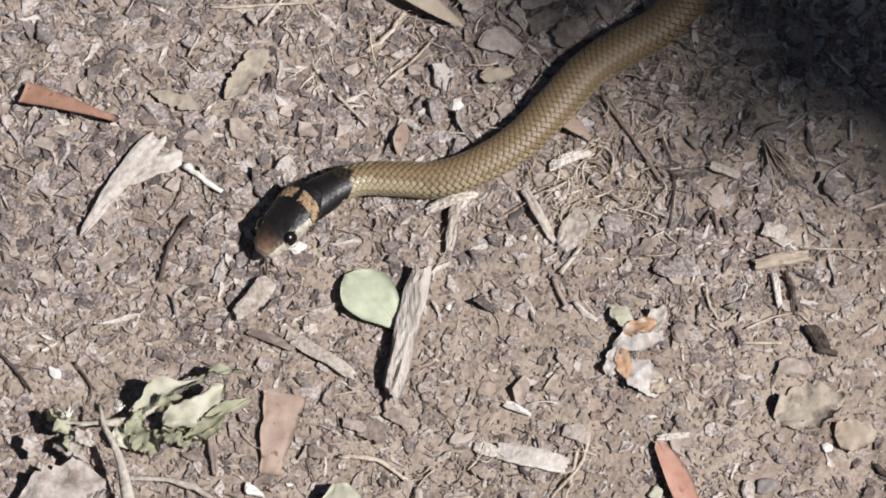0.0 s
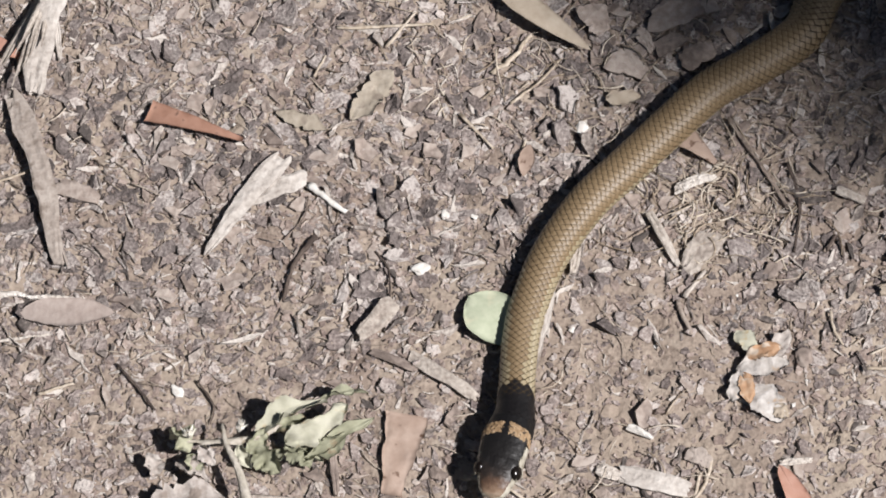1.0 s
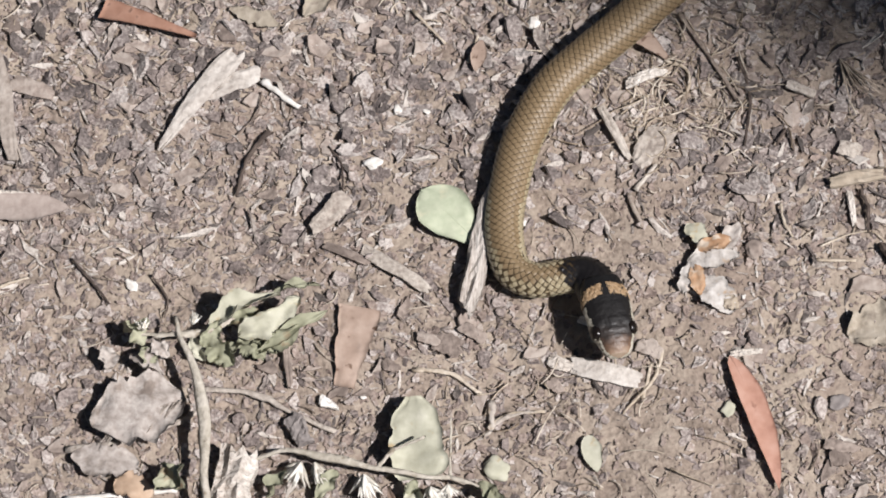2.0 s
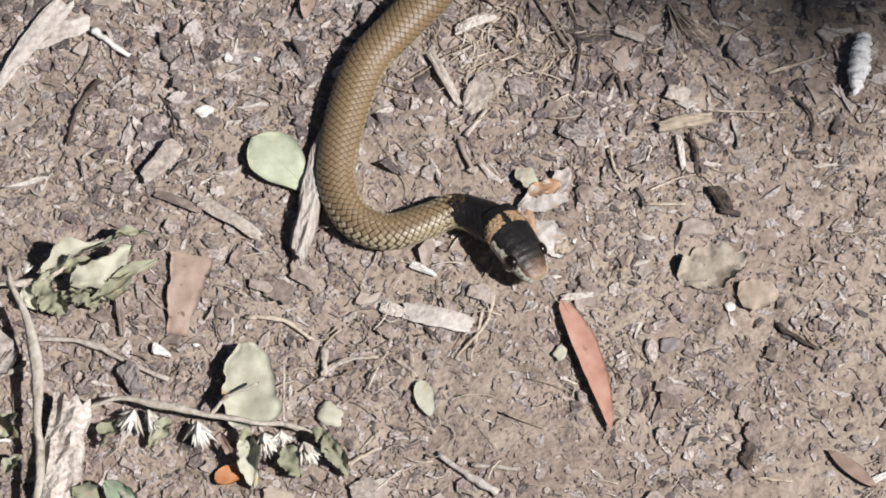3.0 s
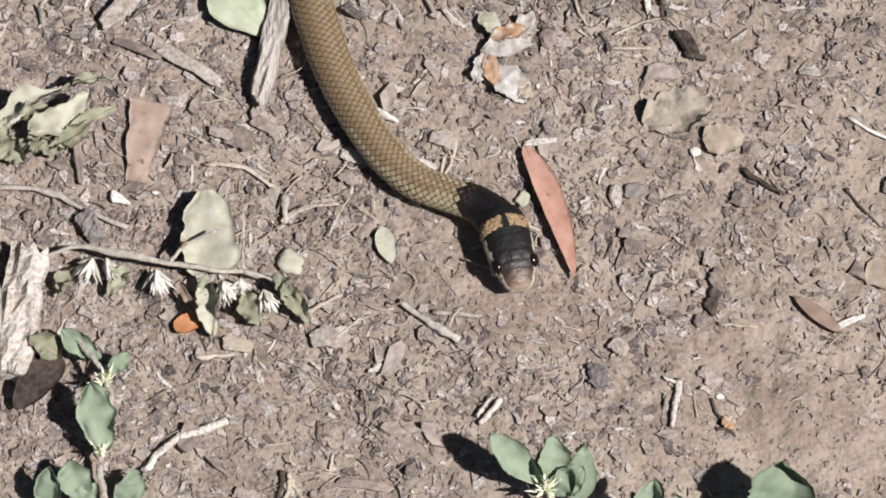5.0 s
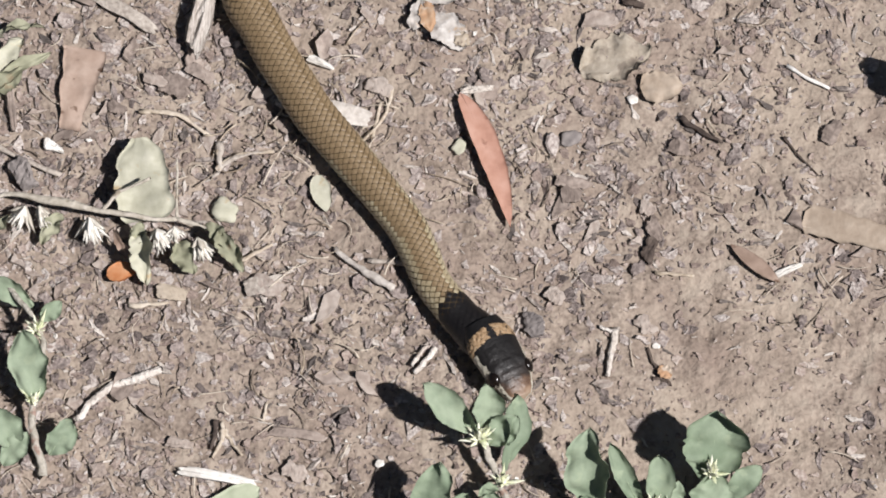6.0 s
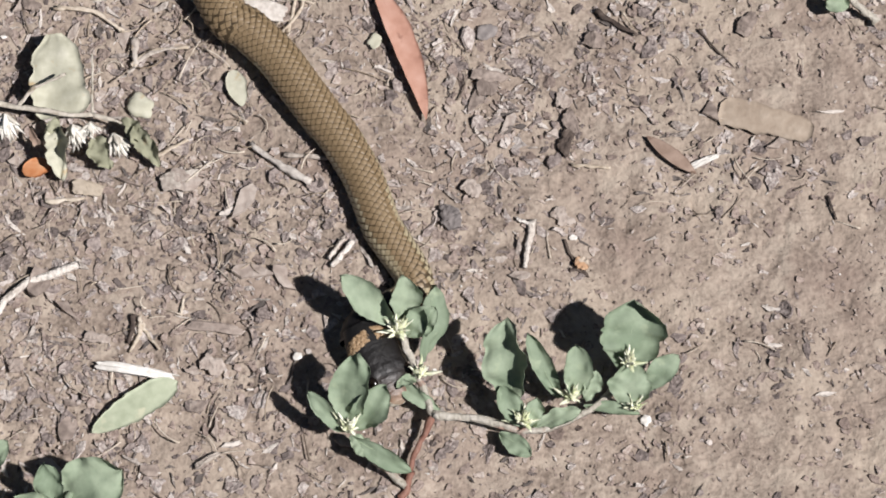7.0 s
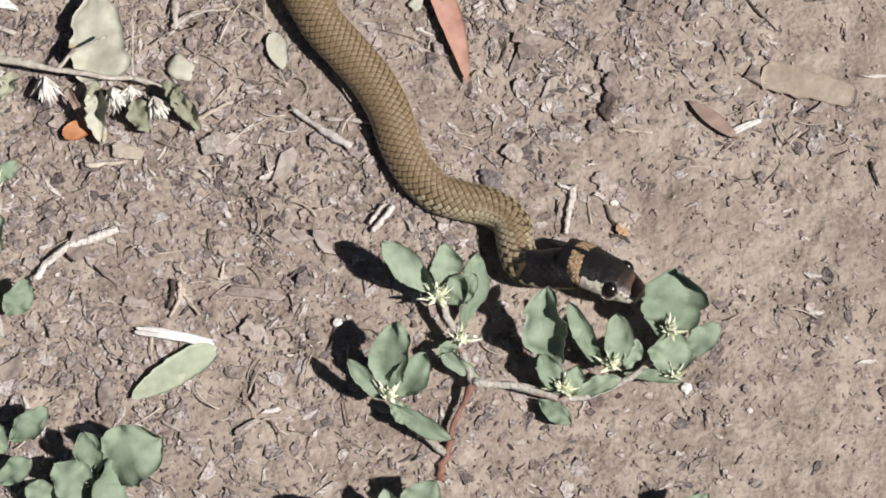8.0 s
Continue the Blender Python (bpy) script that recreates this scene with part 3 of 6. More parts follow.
def tuft_mesh(at, toward, size, count, mats, seed=1, spread=0.9, thin=0.06):
    """A dry flower head or grass tuft: stiff pointed bracts fanning out from one place."""
    rng = random.Random(seed)
    at, aim = Vector(at), Vector(toward).normalized()
    verts, faces = [], []
    for _ in range(count):
        d = (aim + Vector((rng.gauss(0, spread), rng.gauss(0, spread), rng.gauss(0, spread * 0.7))) * 0.7).normalized()
        ln = size * rng.uniform(0.4, 1.1)
        x = d.cross(Vector((0.3, 0.2, 1))).normalized()
        y = x.cross(d)
        w = size * thin * rng.uniform(0.7, 1.3)
        o = len(verts)
        for u, k in ((0, 0.6), (0.45, 1.0), (1, 0.08)):
            c = at + d * (ln * u) + y * (0.12 * ln * u * u)
            verts += [c + x * w * k, c + y * w * 0.5 * k, c - x * w * k, c - y * w * 0.5 * k]
        for q in range(2):
            for s in range(4):
                faces.append((o + 4 * q + s, o + 4 * q + (s + 1) % 4, o + 4 * q + 4 + (s + 1) % 4, o + 4 * q + 4 + s))
        faces.append((o + 8, o + 9, o + 10, o + 11))
    return mesh_of("bracts", verts, faces, mats)


# ---------------------------------------------------------------- litter and plant materials
M_GREEN = material("leaf_green", [(0.18, 0.228, 0.155), (0.222, 0.273, 0.19), (0.266, 0.318, 0.225)], 0.72, 420, 0.2, per="object", vary=0.14, spots=(((0.27, 0.32, 0.22), 200, 0.62), ((0.13, 0.178, 0.112), 90, 0.52, 0.2)), spec=0.3)
M_GREEN_PALE = material("leaf_green_pale", [(0.33, 0.365, 0.255), (0.41, 0.445, 0.32), (0.48, 0.505, 0.375)], 0.6, 420, 0.15, spots=((0.5, 0.5, 0.36), 160, 0.62))
M_RIB = material("leaf_rib", [(0.22, 0.28, 0.18), (0.29, 0.345, 0.235)], 0.6, 500, 0.1)
M_STEM = material("weed_stem", [(0.26, 0.235, 0.19), (0.39, 0.36, 0.305), (0.5, 0.47, 0.415)], 0.85, 700, 0.9, spots=((0.3, 0.2, 0.16), 240, 0.58))
M_STEM_RED = material("weed_stem_red", [(0.14, 0.06, 0.042), (0.22, 0.11, 0.08), (0.29, 0.18, 0.14)], 0.7, 600, 0.3)
M_BRACT = material("bract", [(0.52, 0.56, 0.36), (0.7, 0.71, 0.53), (0.82, 0.82, 0.7)], 0.6, 500, 0.1, per="island", vary=0.15)
M_BRACT_DRY = material("bract_dry", [(0.46, 0.42, 0.35), (0.66, 0.63, 0.56), (0.82, 0.8, 0.74)], 0.7, 500, 0.1, per="island", vary=0.15)
M_DRY_GREEN = material("dry_green_leaf", [(0.18, 0.18, 0.12), (0.28, 0.28, 0.195), (0.38, 0.375, 0.275)], 0.75, 300, 0.35, spots=((0.3, 0.22, 0.14), 140, 0.6), per="object", vary=0.06)
M_CREAM = material("cream_leaf", [(0.34, 0.33, 0.25), (0.44, 0.43, 0.335), (0.53, 0.515, 0.42)], 0.7, 320, 0.25, spots=((0.42, 0.33, 0.2), 180, 0.62))
M_RED_LEAF = material("red_leaf", [(0.3, 0.15, 0.105), (0.41, 0.225, 0.165), (0.48, 0.29, 0.225)], 0.6, 260, 0.2, spots=((0.27, 0.14, 0.1), 240, 0.64), stretch=(1, 1, 1))
M_BROWN_LEAF = material("brown_leaf", [(0.225, 0.158, 0.12), (0.32, 0.236, 0.186), (0.41, 0.316, 0.258)], 0.75, 260, 0.3, spots=((0.13, 0.08, 0.055), 330, 0.63), per="object", vary=0.05)
M_TAN_LEAF = material("tan_leaf", [(0.27, 0.215, 0.16), (0.37, 0.31, 0.24), (0.45, 0.385, 0.31)], 0.75, 260, 0.3, spots=((0.09, 0.06, 0.045), 420, 0.67), per="object", vary=0.05)
M_BROWN_TAN = material("brown_tan_leaf", [(0.27, 0.21, 0.157), (0.355, 0.288, 0.224), (0.43, 0.358, 0.288)], 0.9, 320, 0.5)
M_PEACH = material("peach_leaf", [(0.36, 0.25, 0.17), (0.48, 0.35, 0.25), (0.55, 0.43, 0.33)], 0.75, 300, 0.3)
M_MOULD_TAN = material("faded_leaf", [(0.25, 0.212, 0.165), (0.34, 0.295, 0.235), (0.42, 0.37, 0.305)], 0.9, 500, 0.5, spots=((0.24, 0.2, 0.16), 190, 0.58))
M_PINKISH = material("pinkish_leaf", [(0.28, 0.226, 0.197), (0.35, 0.291, 0.257), (0.42, 0.36, 0.32)], 0.88, 420, 0.4, spots=((0.27, 0.22, 0.19), 150, 0.6))
M_MOULD = material("mouldy_leaf", [(0.24, 0.2, 0.17), (0.335, 0.288, 0.25), (0.43, 0.38, 0.335)], 0.9, 600, 0.6, spots=((0.22, 0.18, 0.15), 190, 0.58))
M_RUST = material("rust_leaf", [(0.2, 0.105, 0.07), (0.3, 0.165, 0.115), (0.37, 0.22, 0.16)], 0.7, 260, 0.3, spots=((0.16, 0.09, 0.065), 260, 0.62))
M_STEM_DRY = material("dry_stem", [(0.3, 0.265, 0.21), (0.44, 0.4, 0.335), (0.56, 0.515, 0.45)], 0.85, 500, 0.8, spots=((0.27, 0.23, 0.175), 260, 0.6))
M_ORANGE_LEAF = material("orange_leaf", [(0.31, 0.17, 0.09), (0.4, 0.25, 0.15), (0.48, 0.36, 0.26)], 0.75, 420, 0.5, spots=((0.48, 0.4, 0.32), 330, 0.54))
M_ORANGE_SCRAP = material("orange_scrap", [(0.36, 0.12, 0.045), (0.46, 0.19, 0.08), (0.52, 0.29, 0.16)], 0.65, 330, 0.25)
M_BLEACHED = material("bleached_bark", [(0.33, 0.29, 0.255), (0.49, 0.445, 0.4), (0.62, 0.58, 0.53)], 0.85, 600, 0.6)
M_PETAL = material("dry_petal", [(0.33, 0.295, 0.26), (0.45, 0.415, 0.38), (0.6, 0.57, 0.535)], 0.8, 500, 0.7, spots=((0.45, 0.33, 0.23), 200, 0.6))
M_GREY_LEAF = material("grey_leaf", [(0.26, 0.224, 0.197), (0.37, 0.328, 0.297), (0.47, 0.428, 0.39), (0.56, 0.52, 0.48)], 0.92, 520, 0.6, spots=((0.25, 0.208, 0.178), 150, 0.58), per="object", vary=0.08)
M_WOOD = material("weathered_wood", [(0.24, 0.2, 0.17), (0.42, 0.37, 0.32), (0.56, 0.51, 0.45)], 0.85, 700, 0.6, per="object", vary=0.06)
M_WOOD_PALE = material("pale_wood", [(0.38, 0.32, 0.27), (0.6, 0.545, 0.485), (0.74, 0.695, 0.64)], 0.88, 800, 1.2, per="object", vary=0.08, spots=((0.4, 0.33, 0.26), 200, 0.64))
M_GRAIN = material("grained_wood", [(0.16, 0.13, 0.11), (0.36, 0.315, 0.275), (0.5, 0.455, 0.41), (0.6, 0.56, 0.51)], 0.88, 1500, 1.0, stretch=(1.2, 0.09, 1))
M_BARK = material("bark_flake", [(0.17, 0.135, 0.115), (0.3, 0.245, 0.21), (0.42, 0.36, 0.315)], 0.88, 500, 0.5, per="object", vary=0.14)
M_BARK_DARK = material("dark_bark", [(0.03, 0.023, 0.02), (0.08, 0.06, 0.05), (0.14, 0.11, 0.09)], 0.85, 600, 0.5, per="object", vary=0.08)
M_TWIG = material("grey_twig", [(0.14, 0.11, 0.09), (0.26, 0.21, 0.175), (0.38, 0.32, 0.27)], 0.85, 700, 0.5, per="object", vary=0.14)
M_WHITE = material("white_chip", [(0.5, 0.465, 0.415), (0.68, 0.65, 0.6), (0.79, 0.775, 0.74)], 0.8, 500, 0.3)
M_STONE = material("grey_stone", [(0.13, 0.115, 0.11), (0.205, 0.182, 0.172), (0.3, 0.268, 0.25)], 0.8, 500, 0.4, per="object", vary=0.12)
M_FIBRE = material("fibre", [(0.14, 0.11, 0.085), (0.34, 0.28, 0.22), (0.52, 0.45, 0.37)], 0.8, 700, 0.3, per="island", vary=0.22)


# ---------------------------------------------------------------- scattered litter
def scatter_fibres(name, label, category, mat, count, seed, size, thin, spots=()):
    rng = random.Random(seed)
    verts, faces = [], []
    made = 0
    while made < count:
        x, y = rng.uniform(-0.2, 0.25), rng.uniform(-0.26, 0.23)
        if spots:
            c, w = rng.choice(spots)
            x, y = c[0] + rng.gauss(0, w), c[1] + rng.gauss(0, w)
        elif rng.random() > litter_density(x, y):
            continue
        made += 1
        ln, a, r = rng.uniform(*size), rng.uniform(0, 6.283), rng.uniform(*thin)
        turn, z = rng.gauss(0, 0.2), relief(x, y) + r + rng.uniform(0, 0.0012)
        rise = rng.gauss(0, 0.08)
        o, steps = len(verts), 5
        px, py = x, y
        z += 0.0009 if spots else 0.0
        for k in range(steps + 1):
            d = Vector((math.cos(a), math.sin(a), rise))
            s = Vector((-d.y, d.x, 0))
            rr = r * (1 - 0.6 * k / steps)
            c = Vector((px, py, max(z, relief(px, py) + r * 0.6)))
            verts += [c + s * rr, c + Vector((0, 0, rr)), c - s * rr, c - Vector((0, 0, rr))]
            px, py, z, a = px + d.x * ln / steps, py + d.y * ln / steps, z + rise * ln / steps, a + turn
        for k in range(steps):
            for s in range(4):
                faces.append((o + 4 * k + s, o + 4 * k + (s + 1) % 4, o + 4 * k + 4 + (s + 1) % 4, o + 4 * k + 4 + s))
        faces += [(o + 3, o + 2, o + 1, o), tuple(o + 4 * steps + i for i in range(4))]
    return tagged(new(name, mesh_of(name, verts, faces, [mat])), label, category, kind="stuff")


scatter_fibres("dry_fibres", "thin dry grass and root fibres tangled over soil", "fibres", M_FIBRE, 2200, 21, (0.002, 0.01), (0.0001, 0.00032))

scatter_fibres("straw_tangle", "tangle of pale dry straw and grass roots", "straw", M_STRAW, 380, 22, (0.003, 0.013), (0.0001, 0.00034), (((0.028, 0.0502), 0.009), ((0.0188, 0.059), 0.012), ((0.036, 0.0571), 0.012), ((0.028, 0.0502), 0.011), ((-0.0269, 0.1005), 0.013), ((0.0034, 0.0966), 0.016), ((-0.0478, 0.1062), 0.014), ((0.0538, 0.0745), 0.018), ((-0.0028, -0.0396), 0.016), ((0.011, -0.0793), 0.02), ((-0.0322, -0.1159), 0.03)))
scatter("pale_grit", "tiny white specks of grit and shell on soil", "grit", M_WHITE, 420, 17, (0.0005, 0.0016), (0.5, 1.0), (0.3, 0.6), 20, follow=0.3, lift=0.2)
CHIP_KINDS = []
rng = random.Random(5)
for k in range(24):
    ln, wd = rng.uniform(0.006, 0.0115), rng.uniform(0.003, 0.0075)
    CHIP_KINDS.append(mesh_of("chip", *chip_shape(rng, ln, wd, rng.uniform(0.0004, 0.0009), True, True), [M_BARK], smooth=False))
made = 0
while made < 300:
    x, y = rng.uniform(-0.165, 0.21), rng.uniform(-0.2, 0.15) if made < 190 else rng.uniform(0.05, 0.15)
    if rng.random() > litter_density(x, y) ** 1.3:
        continue
    made += 1
    chip = tagged(new("bark_chip", CHIP_KINDS[made % 24]), "torn grey-brown bark chip lying on soil", "bark chip", "bark chips")
    k = rng.uniform(0.55, 1.1)
    chip.scale = (k, k, k)
    chip.matrix_basis = pose(x, y, relief(x, y) + 0.0011, rng.gauss(0, 9), rng.gauss(0, 7), rng.uniform(0, 360)) @ Matrix.Diagonal((k, k, k, 1))

# ---------------------------------------------------------------- leaves on the soil
fallen_leaf("green_leaf", "pale green oval fallen leaf with a short stalk", "leaf", [M_GREEN_PALE], (-0.022, 0.0072, 0.001), (-0.0392, 0.024, 0.0016), 14.6, shape="obovate", ragged=0.05, arch=0.05, cup=0.1, wave=0.1, seed=3)
stick("leaf_stalk", "dark bent stalk of a fallen leaf", "leaf stalk", M_TWIG, [(-0.0247, 0.0099), (-0.0232, 0.007), (-0.0253, -0.0024)], (0.9, 0.6), lift=0.0008)
fallen_leaf("red_leaf", "narrow salmon-red fallen gum leaf with a dark edge", "leaf", [M_RED_LEAF], (0.0448, -0.0258, 0.0008), (0.0575, -0.0641, 0.0004), 7.0, shape="sickle", arch=0.02, cup=0.16, twist=-7, side=-0.045, lift=0.0013, seed=4)
fallen_leaf("red_leaf", "red-brown wedge-shaped leaf scrap on the mulch", "leaf", [M_RUST], (-0.1298, 0.0811, 0.001), (-0.1029, 0.0718, 0.0004), 7.2, shape="wedge", arch=0.04, cup=0.2, lift=0.0016, seed=5)
fallen_leaf("red_leaf", "small dark red leaf tip", "leaf", [M_RED_LEAF], (-0.1786, 0.1058, 0.0008), (-0.1666, 0.0984, 0.0004), 4.5, shape="lance", arch=0.05, lift=0.0014, seed=6)
fallen_leaf("brown_leaf", "reddish brown oblong leaf scrap lying flat", "leaf", [M_BROWN_LEAF], (-0.0552, -0.0107, 0.0009), (-0.0592, -0.034, 0.0003), 11.5, shape="trapeze", ragged=0.3, wave=0.15, arch=0.02, cup=0.04, twist=-6, lift=0.0002, seed=7)
fallen_leaf("tan_leaf", "long tan fallen leaf with small dark spots", "leaf", [M_TAN_LEAF], (-0.0337, 0.1221, 0.001), (-0.0057, 0.1004, 0.0008), 7.2, shape="sickle", arch=0.05, cup=0.2, side=0.03, lift=0.002, seed=8)
fallen_leaf("tan_leaf", "pale brown torn leaf lying flat on the mulch", "leaf", [M_MOULD_TAN], (-0.0618, 0.0951, 0.0005), (-0.0729, 0.0793, 0.0005), 7.0, shape="torn", arch=0.01, lift=0.0004, wave=0.1, ragged=0.8, seed=9)
fallen_leaf("tan_leaf", "faded tan leaf scrap among bark chips", "leaf", [M_MOULD_TAN], (-0.094, 0.0814, 0.0004), (-0.0798, 0.0766, 0.0003), 4.6, shape="torn", arch=0.01, lift=0.0004, wave=0.1, ragged=0.8, seed=10)
fallen_leaf("brown_leaf", "small orange-brown leaf tip", "leaf", [M_BROWN_LEAF], (-0.0227, 0.0717, 0.0006), (-0.0245, 0.0616, 0.0003), 4.6, shape="lance", arch=0.05, lift=0.0014, seed=11)
fallen_leaf("brown_leaf", "orange-tan leaf scrap beside the snake's path", "leaf", [M_BROWN_LEAF], (0.0194, 0.0736, 0.0012), (0.0292, 0.0646, 0.0004), 7.5, shape="wedge", arch=0.05, lift=0.0012, seed=12)
fallen_leaf("tan_leaf", "ochre leaf scrap on bark mulch", "leaf", [M_TAN_LEAF], (-0.0015, 0.0847, 0.0005), (0.0083, 0.0859, 0.0005), 5.2, shape="torn", arch=0.05, lift=0.0018, seed=13)
fallen_leaf("brown_leaf", "flat grey-brown leaf lying on bare soil", "leaf", [M_PINKISH], (-0.1626, 0.0197, 0.0004), (-0.1362, 0.02, 0.0004), 8.6, rib=False, ragged=0.2, shape="oval", arch=0.02, lift=0.0012, seed=14)
fallen_leaf("tan_leaf", "broad pale tan leaf half sunk in the soil", "leaf", [M_BROWN_TAN], (0.1347, -0.0626, 0.0004), (0.1591, -0.0697, 0.0005), 8.8, shape="blunt", ragged=0.3, arch=0.006, cup=0.03, lift=0.0002, seed=15)
fallen_leaf("brown_leaf", "thin red-brown leaf sliver on bare soil", "leaf", [M_BROWN_LEAF], (0.1151, -0.0696, 0.0005), (0.1279, -0.0804, 0.0003), 4.0, shape="lance", arch=0.03, lift=0.0008, seed=16)
fallen_leaf("green_leaf", "small pale green leaf lying flat", "leaf", [M_CREAM], (0.0066, -0.0478, 0.0005), (0.0092, -0.0585, 0.0003), 5.4, rib=False, shape="oval", ragged=0.2, arch=0.05, lift=0.0009, seed=17)
fallen_leaf("green_leaf", "dull green oblong fallen leaf", "leaf", [M_GREEN_PALE], (-0.0082, -0.1352, 0.0007), (-0.0303, -0.1482, 0.0007), 8.4, shape="oval", ragged=0.2, arch=0.03, cup=0.04, rib=False, lift=0.0009, seed=18)
fallen_leaf("pale_leaf", "broad pale grey-green dry leaf with a broken tip", "leaf", [M_CREAM], (-0.0379, -0.0615, 0.003), (-0.0401, -0.0388, 0.005), 18.0, shape="shard", arch=0.04, cup=0.1, twist=-10, wave=0.16, ragged=0.24, lift=0.001, seed=19)
fallen_leaf("orange_leaf", "small bright orange leaf scrap", "leaf", [M_ORANGE_SCRAP], (-0.0485, -0.0762, 0.0006), (-0.0401, -0.0742, 0.0008), 5.4, shape="oval", arch=0.06, lift=0.0012, seed=20)
fallen_leaf("grey_leaf", "large cupped grey dead leaf", "leaf", [M_GREY_LEAF], (-0.102, -0.037, 0.0015), (-0.1266, -0.0468, 0.003), 19.0, shape="torn", arch=0.08, cup=-0.12, wave=0.3, lift=0.002, seed=21)
grey = bpy.data.objects["grey_leaf"]
r = random.Random(8)
for k in range(16):
    a, b = Vector((-0.1018, -0.039, 0.0054)), Vector((-0.1258, -0.0476, 0.0058))
    u = r.uniform(0, 0.75)
    p = a.lerp(b, u)
    q = b if k == 0 else p + (b - a) * 0.22 + Vector((0, r.choice((-1, 1)) * r.uniform(0.004, 0.0085), r.uniform(-0.0012, 0.0004)))
    part("vein", tube("vein", [[(p, 0.00022), (p.lerp(q, 0.5) + Vector((0, 0, 0.0003)), 0.00018), (q, 0.00009)]], M_WOOD, 5), grey, "pale dry leaf vein")
fallen_leaf("grey_leaf", "wrinkled grey-brown dead leaf pressed into the soil", "leaf", [M_MOULD_TAN], (0.0772, -0.019, 0.0004), (0.0962, -0.0117, 0.0006), 12.0, shape="torn", arch=0.01, cup=0.03, wave=0.45, ragged=0.6, lift=0.0003, seed=22)
fallen_leaf("tan_leaf", "round tan dead leaf scrap", "leaf", [M_BROWN_TAN], (0.0929, -0.0242, 0.0003), (0.1046, -0.0231, 0.0003), 10.0, rib=False, ragged=0.4, wave=0.25, shape="oval", arch=0.03, lift=0.0004, seed=23)
fallen_leaf("grey_leaf", "flat pale grey leaf scrap on soil", "leaf", [M_GREY_LEAF], (-0.1136, -0.057, 0.0005), (-0.132, -0.0542, 0.0005), 10, shape="torn", arch=0.03, lift=0.0012, seed=24)
fallen_leaf("peach_leaf", "peach-coloured curled leaf scrap", "leaf", [M_PEACH], (-0.1198, -0.0618, 0.001), (-0.1091, -0.0662, 0.001), 7.5, shape="torn", arch=0.1, lift=0.002, seed=25)

# ---------------------------------------------------------------- dried flower scraps
fallen_leaf("cream_petal", "pale yellow dry petal", "petal", [M_CREAM], (0.0338, 0.0135, 0.0006), (0.0395, 0.0075, 0.0008), 5.0, shape="torn", arch=0.1, lift=0.0012, seed=31)
fallen_leaf("orange_petal", "curled orange dry petal", "petal", [M_ORANGE_LEAF], (0.0364, 0.0057, 0.001), (0.046, 0.0083, 0.001), 4.6, shape="torn", arch=0.1, wave=0.35, lift=0.0016, seed=32)
fallen_leaf("orange_petal", "orange-brown dry petal rolled at its edge", "petal", [M_ORANGE_LEAF], (0.0356, 0.0014, 0.0008), (0.0373, -0.0078, 0.0008), 4.4, shape="torn", arch=0.1, cup=0.3, wave=0.35, lift=0.0014, seed=33)
fallen_leaf("white_petal", "crumpled white dry petal", "petal", [M_PETAL], (0.0338, 0.0021, 0.0008), (0.0481, 0.0041, 0.0012), 6.5, shape="torn", arch=0.06, wave=0.25, ragged=0.4, lift=0.001, seed=34)
fallen_leaf("white_petal", "pale wrinkled dry petal", "petal", [M_PETAL], (0.038, -0.0024, 0.0008), (0.0461, -0.0126, 0.0006), 8.5, shape="torn", arch=0.05, wave=0.22, ragged=0.3, lift=0.0008, seed=35)
fallen_leaf("white_petal", "thin whitish petal strip standing at its edge", "petal", [M_PETAL], (0.0327, -0.0069, 0.0006), (0.0347, 0.002, 0.0018), 3.6, shape="torn", arch=0.1, wave=0.5, ragged=0.4, lift=0.0008, seed=36)
fallen_leaf("brown_petal", "small tan shrivelled petal", "petal", [M_TAN_LEAF], (0.0434, -0.0088, 0.0005), (0.0477, -0.0116, 0.0006), 4.4, shape="torn", arch=0.1, wave=0.4, lift=0.0012, seed=37)
fallen_leaf("grey_petal", "grey see-through petal scrap", "petal", [M_GREY_LEAF], (0.0429, 0.0046, 0.0003), (0.0484, 0.014, 0.0005), 5.0, shape="torn", arch=0.03, wave=0.4, ragged=0.35, lift=0.0007, seed=38)

# ---------------------------------------------------------------- wood, bark, twigs
split = flake("split_stick", "pale grey split stick with long open grain", "stick", M_GRAIN, (-0.0182, 0.0248), (-0.0266, -0.0113), 7.0, 4.0, seed=2, taper=0.88, bow=0.02, ragged=0.16)
for k, off in enumerate((-0.36, -0.18, 0.04, 0.22, 0.38)):
    part("grain_ridge", flake_mesh(on_soil((-0.0191, 0.0213), 0.0037) + Vector((off * 0.006, 0, 0)), on_soil((-0.025, -0.0073), 0.0037) + Vector((off * 0.006, 0, 0)), 0.0011, 0.0009, M_GRAIN, seed=60 + k, bow=0.01, ragged=0.5), split)
flake("wood_block", "chunky weathered cream-white piece of wood", "wood", M_WOOD_PALE, (-0.087, -0.0534), (-0.0901, -0.0901), 11.5, 7.0, seed=3, taper=0.9, bow=0.02, ragged=0.2)
flake("bark_strip", "pale grey forked strip of bark", "bark", M_BLEACHED, (-0.0917, 0.0676), (-0.1119, 0.0378), 7.2, 0.9, seed=4, taper=0.35, ragged=0.2)
flake("bark_strip", "pale grey side arm of a forked bark strip", "bark", M_BLEACHED, (-0.0849, 0.0612), (-0.1005, 0.054), 5.6, 0.8, seed=5, taper=0.8, ragged=0.2)
flake("bark_flake", "grey bark flake tipped up on one edge", "bark", M_WOOD, (-0.0592, 0.0225), (-0.0687, 0.013), 6.4, 1.2, lift=1.2, seed=6, tilt=-18, taper=0.7)
